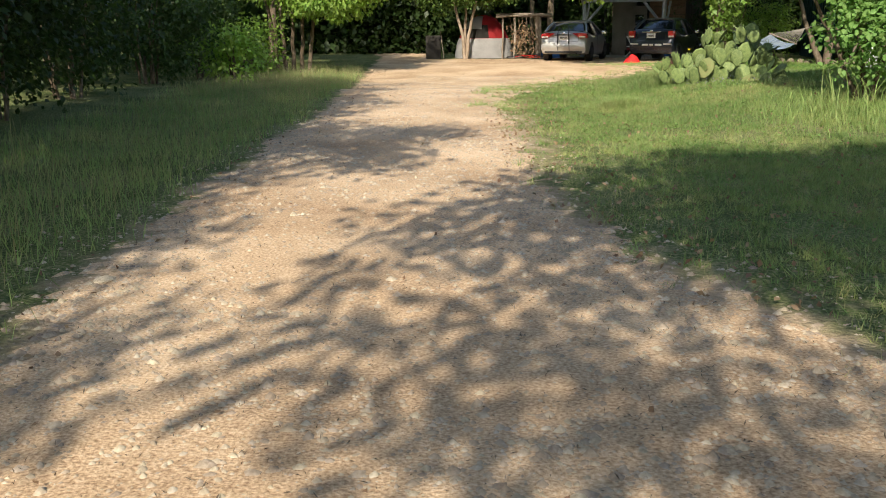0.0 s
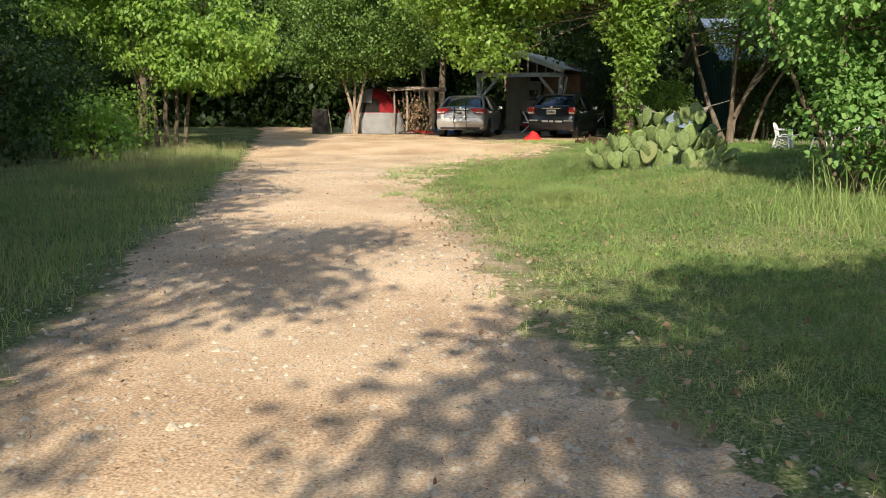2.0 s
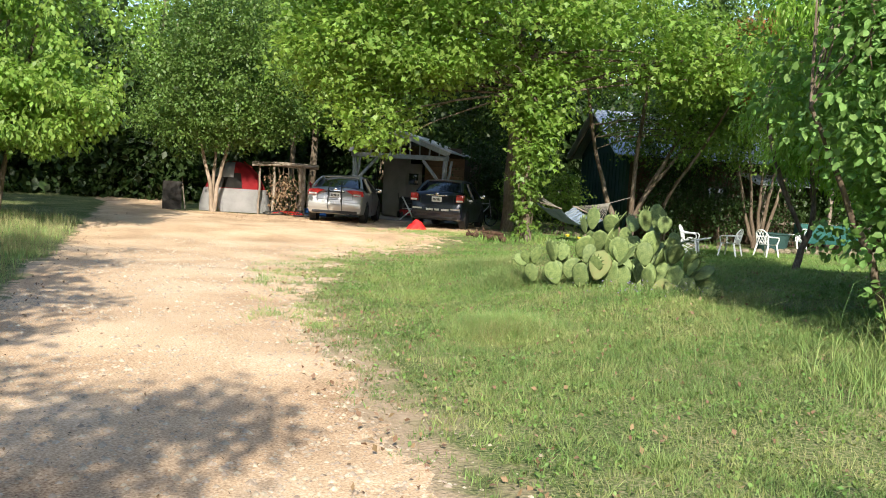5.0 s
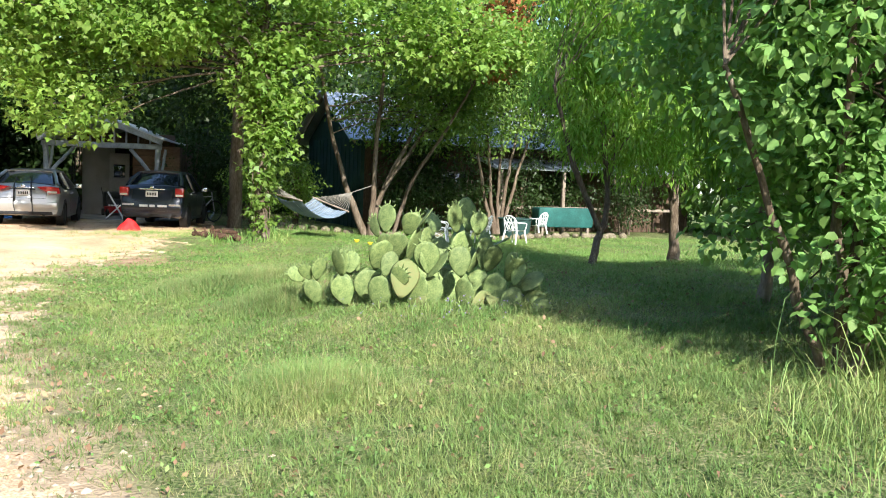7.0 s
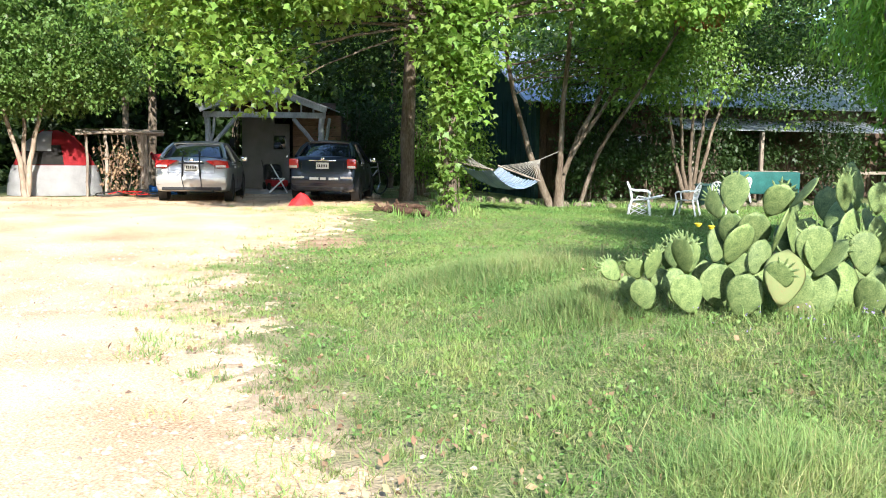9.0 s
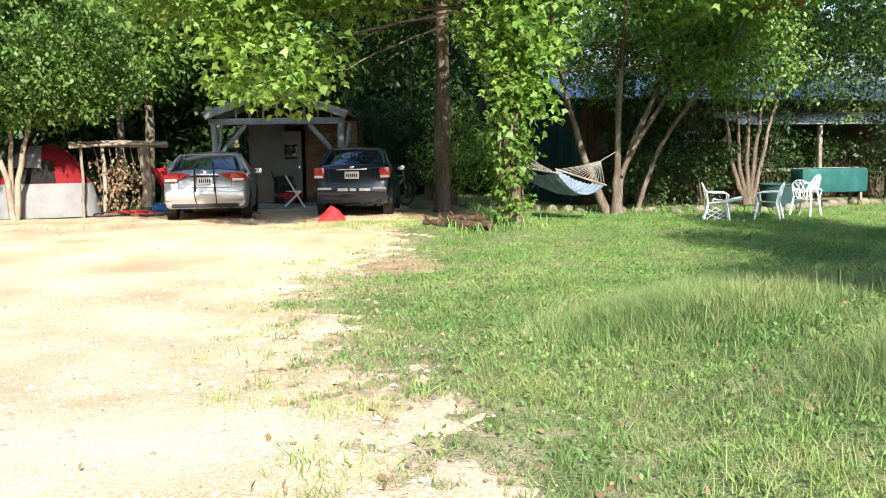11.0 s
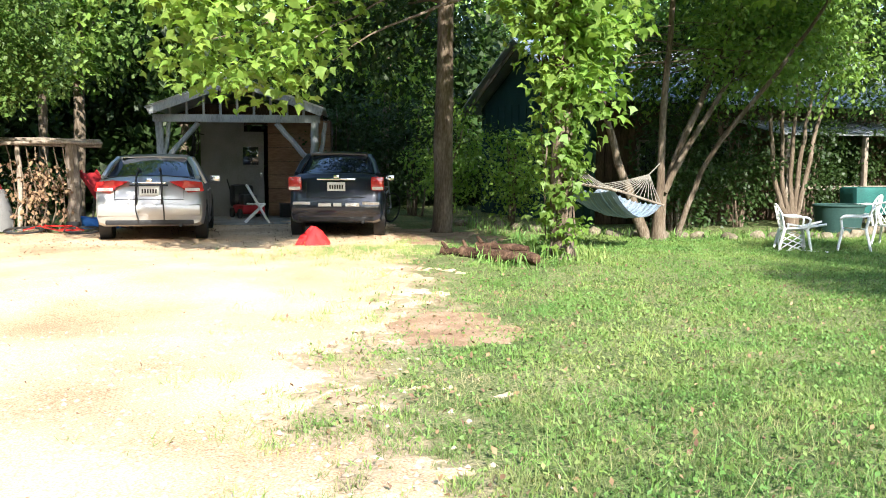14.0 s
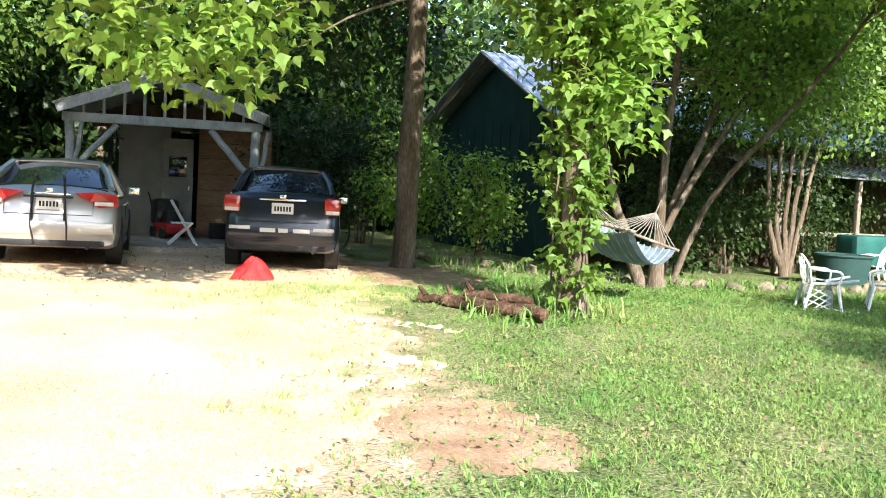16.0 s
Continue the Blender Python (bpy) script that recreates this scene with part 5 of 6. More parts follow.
            bmesh.ops.recalc_face_normals(bm, faces=bm.faces)
            tl = part("tail_light", bm, REDLENS, ob, "red tail light", smooth=False)
            part("reversing_light", box(bmesh.new(), s * hw * 0.78, 0.012, deck - 0.19, 0.24, 0.04, 0.055, 0.012), CLEARLENS, tl, "clear lens")
    else:
        for s in (-1, 1):
            tl = part("tail_light", box(bmesh.new(), s * hw * 0.86, 0.13, deck - 0.16, 0.24, 0.26, 0.25, 0.05), REDLENS, ob, "red tail light")
            part("indicator", box(bmesh.new(), s * hw * 0.865, 0.125, deck - 0.24, 0.2, 0.262, 0.06, 0.02), CLEARLENS, tl, "pale lens")
            part("reflector", box(bmesh.new(), s * hw * 0.72, -0.004, 0.60, 0.3, 0.03, 0.055, 0.01), CLEARLENS, ob)
    part("boot_seam", box(bmesh.new(), 0, 0.028, 0.70, W * 0.62, 0.05, 0.007), BLACKPLASTIC, ob)
    for s in (-1, 1):
        part("boot_seam", box(bmesh.new(), s * W * 0.31, 0.06, 0.70 + (deck - 0.74) * 0.38, 0.006, 0.06, (deck - 0.74) * 0.75), BLACKPLASTIC, ob)
    part("bumper", box(bmesh.new(), 0, 0.06, 0.52, W * 0.93, 0.16, 0.2, 0.05), paint, ob)
    part("bumper_lip", box(bmesh.new(), 0, 0.08, 0.33, W * 0.8, 0.12, 0.1, 0.03), BLACKPLASTIC, ob)
    plate = part("number_plate", box(bmesh.new(), 0, 0.018, deck - 0.21, 0.31, 0.03, 0.155, 0.006), PLATE, ob, "white number plate with dark characters")
    for i in range(6):
        part("character", box(bmesh.new(), -0.105 + 0.042 * i, 0.0, deck - 0.215, 0.025, 0.008, 0.07), BLACKPLASTIC, plate)
    part("garnish", box(bmesh.new(), 0, 0.028, deck - 0.085, W * (0.30 if light == "wedge" else 0.4), 0.04, 0.028, 0.008), CHROME, ob, "chrome strip")
    part("badge", box(bmesh.new(), 0, 0.05, deck - 0.04, 0.1, 0.06, 0.06, 0.02), CHROME, ob)
    part("exhaust", tube(bmesh.new(), [(hw * 0.55, 0.02, 0.27), (hw * 0.55, 0.3, 0.27)], 0.026, 10), BLACKPLASTIC, ob)
    return ob


CAR1 = (0.88, 34.75)
CAR2 = (3.95, 34.35)
silver = sedan("car", pose(*CAR1, tz(CAR1[0] + 0.7, CAR1[1] + 1.8) + 0.0, 0, 0, -14), "silver sedan with a strap-on bicycle rack parked by the carport", SILVER, 1.75, 4.48, 1.435, 1.05, "wedge")
navy = sedan("car", pose(*CAR2, tz(CAR2[0] + 0.7, CAR2[1] + 1.8) + 0.0, 0, 0, -23), "dark blue compact sedan parked beside the carport", NAVY, 1.66, 4.15, 1.50, 1.10, "block", small=True)
for x, w in ((-0.2, 0.22), (0.02, 0.14), (0.28, 0.24)):
    part("sticker", box(bmesh.new(), x, -0.022, 0.575, w, 0.004, 0.06, 0.001), PLATE if x else REDLENS, navy, "bumper sticker")
# bicycle rack strapped to the boot
rack = thing("bicycle_rack", silver.matrix_world @ pose(0, 0, 0), "black strap-on bicycle rack hanging on the car's boot", "bike rack")
for s in (-1, 1):
    part("arm", tube(bmesh.new(), curve_pts([(0.16 * s, 0.42, 1.14), (0.18 * s, 0.10, 1.13), (0.20 * s, -0.03, 0.98), (0.2 * s, -0.035, 0.62)], 5), 0.016, 7), BLACKPLASTIC, rack)
    part("cradle", tube(bmesh.new(), [(0.16 * s, 0.3, 1.15), (0.17 * s, 0.05, 1.2)], 0.022, 7), BLACKPLASTIC, rack)
    part("strap", tube(bmesh.new(), curve_pts([(0.2 * s, 0.08, 1.09), (0.55 * s, 0.14, 1.06), (0.72 * s, 0.18, 1.03)], 5), 0.009, 5), BLACKPLASTIC, rack)
    part("strap", tube(bmesh.new(), curve_pts([(0.18 * s, -0.035, 0.95), (0.22 * s, -0.045, 0.6), (0.2 * s + 0.03, -0.04, 0.34)], 5), 0.011, 5), BLACKPLASTIC, rack)
part("crossbar", tube(bmesh.new(), [(-0.3, -0.035, 0.93), (0.3, -0.035, 0.93)], 0.014, 7), BLACKPLASTIC, rack)
sedan("car", pose(-9.3, 53.5, tz(-9.3, 53.5), 0, 0, 10), "dark car parked far along the drive", NAVY, 1.75, 4.4, 1.45, 1.05, "wedge")

# ---- prickly pear ----


def pad_mesh(name, mat):
    bm = bmesh.new()
    rings = []
    for i in range(1, 8):
        z = i / 8
        w = 0.37 * math.sin(math.pi * z ** 1.3) ** 0.6
        rings.append([bm.verts.new((w * math.cos(a), 0.045 * w / 0.37 * math.sin(a) * (1.15 - 0.3 * z), z)) for a in (2 * math.pi * k / 12 for k in range(12))])
    lo, hi = bm.verts.new((0, 0, 0)), bm.verts.new((0, 0, 1))
    for a, b in zip(rings, rings[1:]):
        for k in range(12):
            bm.faces.new((a[k], a[(k + 1) % 12], b[(k + 1) % 12], b[k]))
    for k in range(12):
        bm.faces.new((lo, rings[0][(k + 1) % 12], rings[0][k]))
        bm.faces.new((hi, rings[-1][k], rings[-1][(k + 1) % 12]))
    me = bpy.data.meshes.new(name)
    bm.to_mesh(me)
    bm.free()
    me.shade_smooth()
    me.materials.append(mat)
    return me


PAD, PADOLD = pad_mesh("pad", CACTUS), pad_mesh("old_pad", CACTUS_OLD)
bm = bmesh.new()
bmesh.ops.create_icosphere(bm, subdivisions=1, radius=0.5, matrix=Matrix.Diagonal((0.6, 0.6, 1.1, 1)))
BUD = bpy.data.meshes.new("bud")
bm.to_mesh(BUD)
bm.free()
BUD.materials.append(CACTUS)
CX, CY = 3.22, 17.2
cactus = thing("prickly_pear", pose(CX, CY, tz(CX, CY) - 0.03, 0, 0, -34), "large sprawling prickly pear cactus with rounded pads and buds", "cactus")
r = random.Random(12)


def pad_at(m, size, mesh, label=""):
    ob = new("pad", mesh)
    ob.parent = cactus
    ob.matrix_local = m @ Matrix.Diagonal((size * r.uniform(0.82, 1.08), size * r.uniform(0.8, 1.2), size, 1))
    if label:
        ob["label"] = label


def buds(m, size, n):
    for k in range(n):
        a = -1.1 + 2.2 * (k + 0.5) / n + r.uniform(-0.1, 0.1)
        b = new("bud", BUD)
        b.parent = cactus
        b.matrix_local = m @ Matrix.Translation((0.37 * size * math.sin(a), 0, size * (0.6 + 0.41 * math.cos(a)))) @ Matrix.Rotation(a, 4, "Y") @ Matrix.Diagonal((0.03, 0.03, r.uniform(0.045, 0.075), 1))


def grow(m, size, level, most):
    pad_at(m, size, PAD)
    if level < most:
        for k in range(1 if r.random() < 0.4 else 2):
            a = r.uniform(-0.9, 0.9)
            at = Vector((0.4 * size * math.sin(a), 0, size * (0.55 + 0.4 * math.cos(a))))
            grow(m @ Matrix.Translation(at) @ Matrix.Rotation(a * 0.7, 4, "Y") @ Matrix.Rotation(r.uniform(-0.4, 0.4), 4, "X") @ Matrix.Rotation(r.uniform(-0.9, 0.9), 4, "Z"), size * r.uniform(0.74, 1.0), level + 1, most)
    elif r.random() < 0.7:
        buds(m, size, r.randint(4, 8))


# along the plant: place, depth, pad size, joints above the first, lean
for u, v, size, most, lean in ((-1.2, 0.1, 0.24, 1, -30), (-1.1, -0.2, 0.26, 1, -16), (-0.98, 0.3, 0.26, 1, -10), (-0.85, 0.05, 0.30, 1, -14), (-0.74, -0.25, 0.32, 1, -22), (-0.62, 0.25, 0.34, 1, -6), (-0.5, -0.05, 0.38, 1, -12),
                               (-0.40, -0.35, 0.34, 1, 6), (-0.30, 0.22, 0.42, 2, -8), (-0.18, -0.05, 0.44, 2, -4), (-0.04, -0.25, 0.38, 1, 10), (0.06, 0.15, 0.42, 2, 2), (0.2, -0.3, 0.36, 1, -12), (0.3, 0.28, 0.40, 2, 5),
                               (0.42, 0.0, 0.40, 2, 10), (0.55, -0.28, 0.36, 1, 18), (0.68, 0.18, 0.38, 1, 4), (0.84, -0.05, 0.38, 1, 14), (0.95, -0.3, 0.32, 1, 32), (1.1, 0.12, 0.34, 0, 24), (1.2, -0.15, 0.30, 0, 44), (1.25, -0.4, 0.28, 0, 62)):
    grow(pose(0.86 * u, v, 0.0, r.uniform(-12, 12), lean + r.uniform(-8, 8), r.uniform(-38, 38)), size, 0, most)
for u, v, z, s, rx, ry in ((-0.1, -0.5, 0.12, 0.40, -14, 10), (0.55, -0.45, 0.06, 0.34, -40, 70), (0.8, -0.5, 0.04, 0.34, -70, 30), (0.15, -0.4, 0.05, 0.3, -50, -60)):
    pad_at(pose(u, v, z, rx, ry, 10), s, PADOLD, "scarred yellow-brown pad")
top_pad = pose(0.56, 0.0, 0.72, 4, 6, 20)
pad_at(top_pad, 0.24, PAD)
buds(top_pad, 0.24, 3)
for fx, fy, fz in ((-0.62, 0.0, 0.60), (-0.52, 0.18, 0.57)):
    bm = bmesh.new()
    for j in range(8):
        a = j * math.pi / 4
        box(bm, 0.016 * math.cos(a), 0.016 * math.sin(a), 0.015, 0.03, 0.018, 0.005, 0.001, Matrix.Rotation(a, 4, "Z") @ Matrix.Rotation(-0.9, 4, "Y"))
    fl = part("flower", bm, YELLOW, cactus, "yellow cactus flower")
    fl.matrix_local = pose(fx, fy, fz)
# weeds round the cactus
x, y = scatter(16000, 1.8, 5.4, 15.6, 19, lambda x, y: smooth01(0.3, 0.9, np.exp(-((x - 3.6) / 1.2) ** 2 - ((y - 16.7) / 0.9) ** 2)))
blades("weeds", x, y, rng.uniform(0.04, 0.17, len(x)), rng.uniform(0.003, 0.009, len(x)), 1.2, GRASS, "tangled weeds round the prickly pear", "weeds")

# ---- hammock between the sycamore and the hackberry ----
hammock = thing("hammock", pose(0, 0, 0), "blue-grey striped hammock on white ropes between two trees", "hammock")
Za = gz(8, 31)
A1, A2 = Vector((7.95, 30.55, Za + 0.72)), Vector((7.35, 31.35, Za + 1.02))
B1, B2 = Vector((6.45, 29.75, Za + 0.98)), Vector((5.95, 30.45, Za + 1.12))
APEX, APEX2 = Vector((8.45, 31.5, Za + 1.18)), Vector((5.75, 29.75, Za + 1.35))
bm = bmesh.new()
NS = 24
rows_ = []
for i in range(NS + 1):
    t = i / NS
    sag = -0.28 * 4 * t * (1 - t)
    rows_.append([bm.verts.new(A1.lerp(B1, t).lerp(A2.lerp(B2, t), k / 6) + Vector((0, 0, sag - 0.10 * math.sin(math.pi * k / 6)))) for k in range(7)])
for i in range(NS):
    for k in range(6):
        bm.faces.new((rows_[i][k], rows_[i][k + 1], rows_[i + 1][k + 1], rows_[i + 1][k]))
bmesh.ops.solidify(bm, geom=bm.faces[:], thickness=0.012)
part("bed", bm, HAMMOCKCLOTH, hammock, "quilted blue-grey cloth")
for s in range(1, 12):
    w = s / 12
    pts = []
    for i in range(13):
        t = i / 12
        pts.append(A1.lerp(B1, t).lerp(A2.lerp(B2, t), w) + Vector((0, 0, -0.28 * 4 * t * (1 - t) - 0.10 * math.sin(math.pi * w) + 0.008)))
    part("stripe", tube(bmesh.new(), pts, 0.012 if s % 3 else 0.02, 5), HAMMOCKDARK, hammock, "dark blue stripe")
for a, b in ((A1, A2), (B1, B2)):
    part("spreader_bar", tube(bmesh.new(), [a - (b - a) * 0.04, b + (b - a) * 0.04], 0.02, 8), GREYWOOD, hammock)
for a, b, c in ((A1, A2, APEX), (B1, B2, APEX2)):
    for k in range(15):
        p = a.lerp(b, k / 14)
        part("rope", tube(bmesh.new(), [p, p.lerp(c, 0.5) + Vector((0, 0, -0.02)), c], 0.007, 4), ROPE, hammock)
part("rope", tube(bmesh.new(), [APEX, (9.38, 32.38, Za + 1.36)], 0.011, 6), ROPE, hammock)
part("rope", tube(bmesh.new(), [APEX2, (5.5, 29.6, Za + 1.45)], 0.011, 6), ROPE, hammock)


# ---- white plastic chairs ----
def plastic_chair(m, label):
    ob = thing("plastic_chair", m, label, "chair", "white plastic garden chairs")
    bm = bmesh.new()
    n = 8
    g = [[bm.verts.new(((-0.22 + 0.44 * i / n) * (1 - 0.06 * j / n), -0.22 + 0.44 * j / n, 0.42 - 0.02 * math.sin(math.pi * i / n) - (0.03 if j == 0 else 0.0) - 0.02 * j / n)) for i in range(n + 1)] for j in range(n + 1)]
    for j in range(n):
        for i in range(n):
            bm.faces.new((g[j][i], g[j][i + 1], g[j + 1][i + 1], g[j + 1][i]))
    bmesh.ops.solidify(bm, geom=bm.faces[:], thickness=0.018)
    part("seat", bm, WHITEPLASTIC, ob)
    bm = bmesh.new()
    ang = [math.pi * i / 12 for i in range(13)]
    rim = [(0.22, 0.2, 0.40)] + [(0.235 * math.cos(a), 0.25 + 0.09 * math.sin(a), 0.66 + 0.2 * math.sin(a)) for a in ang] + [(-0.22, 0.2, 0.40)]
    tube(bm, rim, 0.018, 7)
    part("back_frame", bm, WHITEPLASTIC, ob)
    for s in (-1, 1):
        for k in range(5):
            x0 = -0.2 + 0.1 * k
            x1 = max(-0.2, min(0.2, x0 + s * 0.22))
            top_h = 0.66 + 0.19 * math.sqrt(max(0, 1 - (x1 / 0.235) ** 2))
            part("slat", tube(bmesh.new(), [(x0, 0.215, 0.42), ((x0 + x1) / 2, 0.265, (0.42 + top_h) / 2), (x1, 0.25 + 0.09 * math.sqrt(max(0, 1 - (x1 / 0.235) ** 2)), top_h)], 0.011, 5), WHITEPLASTIC, ob)
        part("armrest", tube(bmesh.new(), curve_pts([(s * 0.235, 0.25, 0.66), (s * 0.29, 0.1, 0.64), (s * 0.29, -0.16, 0.63), (s * 0.27, -0.24, 0.58)], 4), 0.02, 7), WHITEPLASTIC, ob)
        for y0, y1, x1 in ((-0.20, -0.27, 0.27), (0.20, 0.30, 0.25)):
            part("leg", tube(bmesh.new(), [(s * 0.215, y0, 0.41), (s * (x1 + 0.005), y1, 0.0)], [0.03, 0.022], 7), WHITEPLASTIC, ob)
        part("support", tube(bmesh.new(), [(s * 0.27, -0.24, 0.58), (s * 0.23, -0.21, 0.40)], 0.018, 7), WHITEPLASTIC, ob)
    ob.scale = (0.88, 0.88, 0.88)
    return ob


plastic_chair(pose(10.3, 30.1, tz(10.3, 30.1), 0, 0, 55), "white plastic garden chair with arms on the lawn")
plastic_chair(pose(10.8, 29.9, tz(10.8, 29.9) + 0.22, 0, 96, 140), "white plastic garden chair tipped on its side in the grass")
plastic_chair(pose(11.35, 29.8, tz(11.35, 29.8), 0, 0, -140), "white plastic garden chair with a lattice back")
plastic_chair(pose(12.6, 30.1, tz(12.6, 30.1), 0, 0, 112), "white plastic garden chair seen edge-on by the bushes")
plastic_chair(pose(15.0, 32.6, tz(15.0, 32.6), 0, 0, 200), "white plastic chair in the shade of the privet")

# covered trough and tub by the privet
trough = thing("canvas_bench", pose(16.5, 33.4, tz(16.5, 33.4), 0, 0, -8), "long bench draped with teal canvas beside the house", "bench")
bm = box(bmesh.new(), 0, 0, 0.62, 1.9, 0.55, 0.62, 0.05)
bmesh.ops.subdivide_edges(bm, edges=bm.edges[:], cuts=3, use_grid_fill=True)
for v in bm.verts:
    v.co += Vector((0, 0.025 * math.sin(9 * v.co.x + 4 * v.co.z), 0.012 * math.sin(7 * v.co.x)))
part("canvas", bm, TEALCLOTH, trough, "faded teal canvas cover")
for s in (-1, 1):
    for t in (-1, 1):
        part("leg", box(bmesh.new(), 0.8 * s, 0.2 * t, 0.16, 0.07, 0.07, 0.32, 0.006), GREYWOOD, trough)
tub = thing("tub", pose(14.2, 32.6, tz(14.2, 32.6)), "round dark green garden tub in the shade", "tub")
bm = bmesh.new()
bmesh.ops.create_cone(bm, cap_ends=True, segments=28, radius1=0.42, radius2=0.5, depth=0.55, matrix=Matrix.Translation((0, 0, 0.275)))
part("tub_body", bm, TEAL, tub)
part("rim", tube(bmesh.new(), [(0.5 * math.cos(a), 0.5 * math.sin(a), 0.55) for a in (2 * math.pi * i / 28 for i in range(29))], 0.025, 6), TEAL, tub)

# ---- logs by the sycamore ----
for i, (x, y, l, rr, a, z) in enumerate([(4.5, 29.85, 1.05, 0.085, -72, 0.075), (4.78, 29.7, 1.0, 0.075, -84, 0.065), (4.35, 30.45, 0.55, 0.055, -52, 0.05), (4.66, 29.8, 0.8, 0.05, -60, 0.17)]):
    lg = thing("log", pose(x, y, tz(x, y), 0, 0, a), "rotting brown log lying in the clover", "log", "rotting logs by the sycamore")
    r_ = np.random.default_rng(200 + i)
    pts = [(-l / 2 + l * k / 8, 0.02 * math.sin(k), z + 0.01 * math.cos(2 * k)) for k in range(9)]
    part("wood", tube(bmesh.new(), pts, [rr * (1 + r_.normal(0, 0.1)) * (0.85 if k in (0, 8) else 1) for k in range(9)], 9), LOGWOOD, lg)
    part("stub", tube(bmesh.new(), [(-l / 2 + 0.1, 0, z + rr * 0.6), (-l / 2, 0.04, z + rr + 0.07)], [0.035, 0.02], 7), LOGWOOD, lg)

# ---- red cloth heap behind the blue car ----
bm = bmesh.new()
bmesh.ops.create_icosphere(bm, subdivisions=3, radius=1)
for v in bm.verts:
    a = math.atan2(v.co.y, v.co.x)
    h = max(0, v.co.z)
    k = 1 + 0.16 * math.sin(5 * a) + 0.1 * math.sin(11 * a + 6 * h)
    v.co = Vector((0.29 * v.co.x * k * (1 - 0.45 * h), 0.22 * v.co.y * k * (1 - 0.45 * h), 0.30 * h ** 1.15 * (1 + 0.1 * math.sin(3 * a))))
RX, RY = 3.25, 33.45
bag = tagged(part("red_cloth", bm, REDCLOTH), "crumpled heap of bright red cloth on the gravel", "cloth")
bag.matrix_world = pose(RX, RY, tz(RX, RY) - 0.005)

# ---- tent and trellis at the end of the drive ----
tent = thing("tent", pose(-2.25, 39.0, tz(-2.25, 39.0), 0, 0, 4), "red and grey dome tent at the end of the drive", "tent")


def dome(w, d, h, z0, z1, mat, name, a0=0.0, a1=2 * math.pi, off=0.0):
    bm = bmesh.new()
    vs = []
    for i in range(9):
        z = z0 + (z1 - z0) * i / 8
        k = math.sqrt(max(0.0, 1 - (z / h) ** 1.8)) + off
        vs.append([bm.verts.new((w * k * (math.cos(a) * (1 - 0.08 * math.cos(4 * a))), d * k * (math.sin(a) * (1 - 0.08 * math.cos(4 * a))), z)) for a in (a0 + (a1 - a0) * j / 32 for j in range(33))])
    for a, b in zip(vs, vs[1:]):
        for j in range(32):
            bm.faces.new((a[j], a[j + 1], b[j + 1], b[j]))
    bmesh.ops.solidify(bm, geom=bm.faces[:], thickness=0.01)
    return part(name, bm, mat, tent)


dome(1.25, 1.1, 1.7, 0.0, 0.78, TENTGREY, "lower_wall", off=0.02)
dome(1.25, 1.1, 1.7, 0.74, 1.69, TENTRED, "fly")
dome(1.25, 1.1, 1.7, 1.15, 1.66, TENTGREY, "roof_panel", 3.6, 4.6, off=0.03)
dome(1.25, 1.1, 1.7, 0.8, 1.3, DARKINSIDE, "window", 3.9, 4.9, off=0.02)
for s in (0.6, 2.54, 3.74, 5.68):
    part("pole", tube(bmesh.new(), [(1.3 * math.cos(s) * math.sqrt(1 - (z / 1.75) ** 1.8), 1.15 * math.sin(s) * math.sqrt(1 - (z / 1.75) ** 1.8), z) for z in (0, 0.3, 0.6, 0.9, 1.2, 1.5, 1.7)], 0.012, 6), TENTRED, tent)
board = thing("folding_board", pose(-4.25, 38.3, tz(-4.25, 38.3), -14, 0, 8), "dark board leaning on a pale stick beside the tent", "board")
part("panel", box(bmesh.new(), 0, 0, 0.48, 0.62, 0.03, 0.96, 0.006), DARKINSIDE, board)
part("stick", tube(bmesh.new(), [(0.42, -0.1, 0.0), (0.3, 0.05, 1.15)], 0.02, 6), GREYWOOD, board)

trellis = thing("trellis", pose(-0.35, 37.9, tz(-0.35, 37.9), 0, 0, 3), "rough pole trellis with dry brown vines", "trellis")
for x, rr in ((0.32, 0.12), (-0.62, 0.045), (-1.1, 0.035)):
    part("post", tube(bmesh.new(), curve_pts([(x, 0, -0.05), (x + 0.02, 0, 0.8), (x, 0.02, 1.72)], 4, 0.01), rr, 8), GREYWOOD, trellis)
for z, y, dz in ((1.62, -0.1, 0.05), (1.72, 0.1, 0.0), (1.68, 0.0, -0.06)):
    part("rail", tube(bmesh.new(), [(-1.35, y, z), (-0.2, y + 0.02, z + 0.02 + dz), (0.85, y, z + dz)], 0.035, 7), GREYWOOD, trellis)
for k in range(7):
    x = -0.75 + 0.16 * k
    part("vine_stem", tube(bmesh.new(), curve_pts([(x, 0, 0), (x + 0.1, -0.05, 0.6), (x - 0.05, 0.0, 1.6)], 4, 0.02), 0.012, 5), BARK, trellis)
c = clump_centres([(-0.25, 0, 0.75, 0.55, 0.25, 0.7, 34)], 77, 0.3)
v, f = leaves(c, 0.22, 20, 0.1, RHOMB, 1.0, 78)
arrays("dry_leaves", v, f, LITTER, trellis)


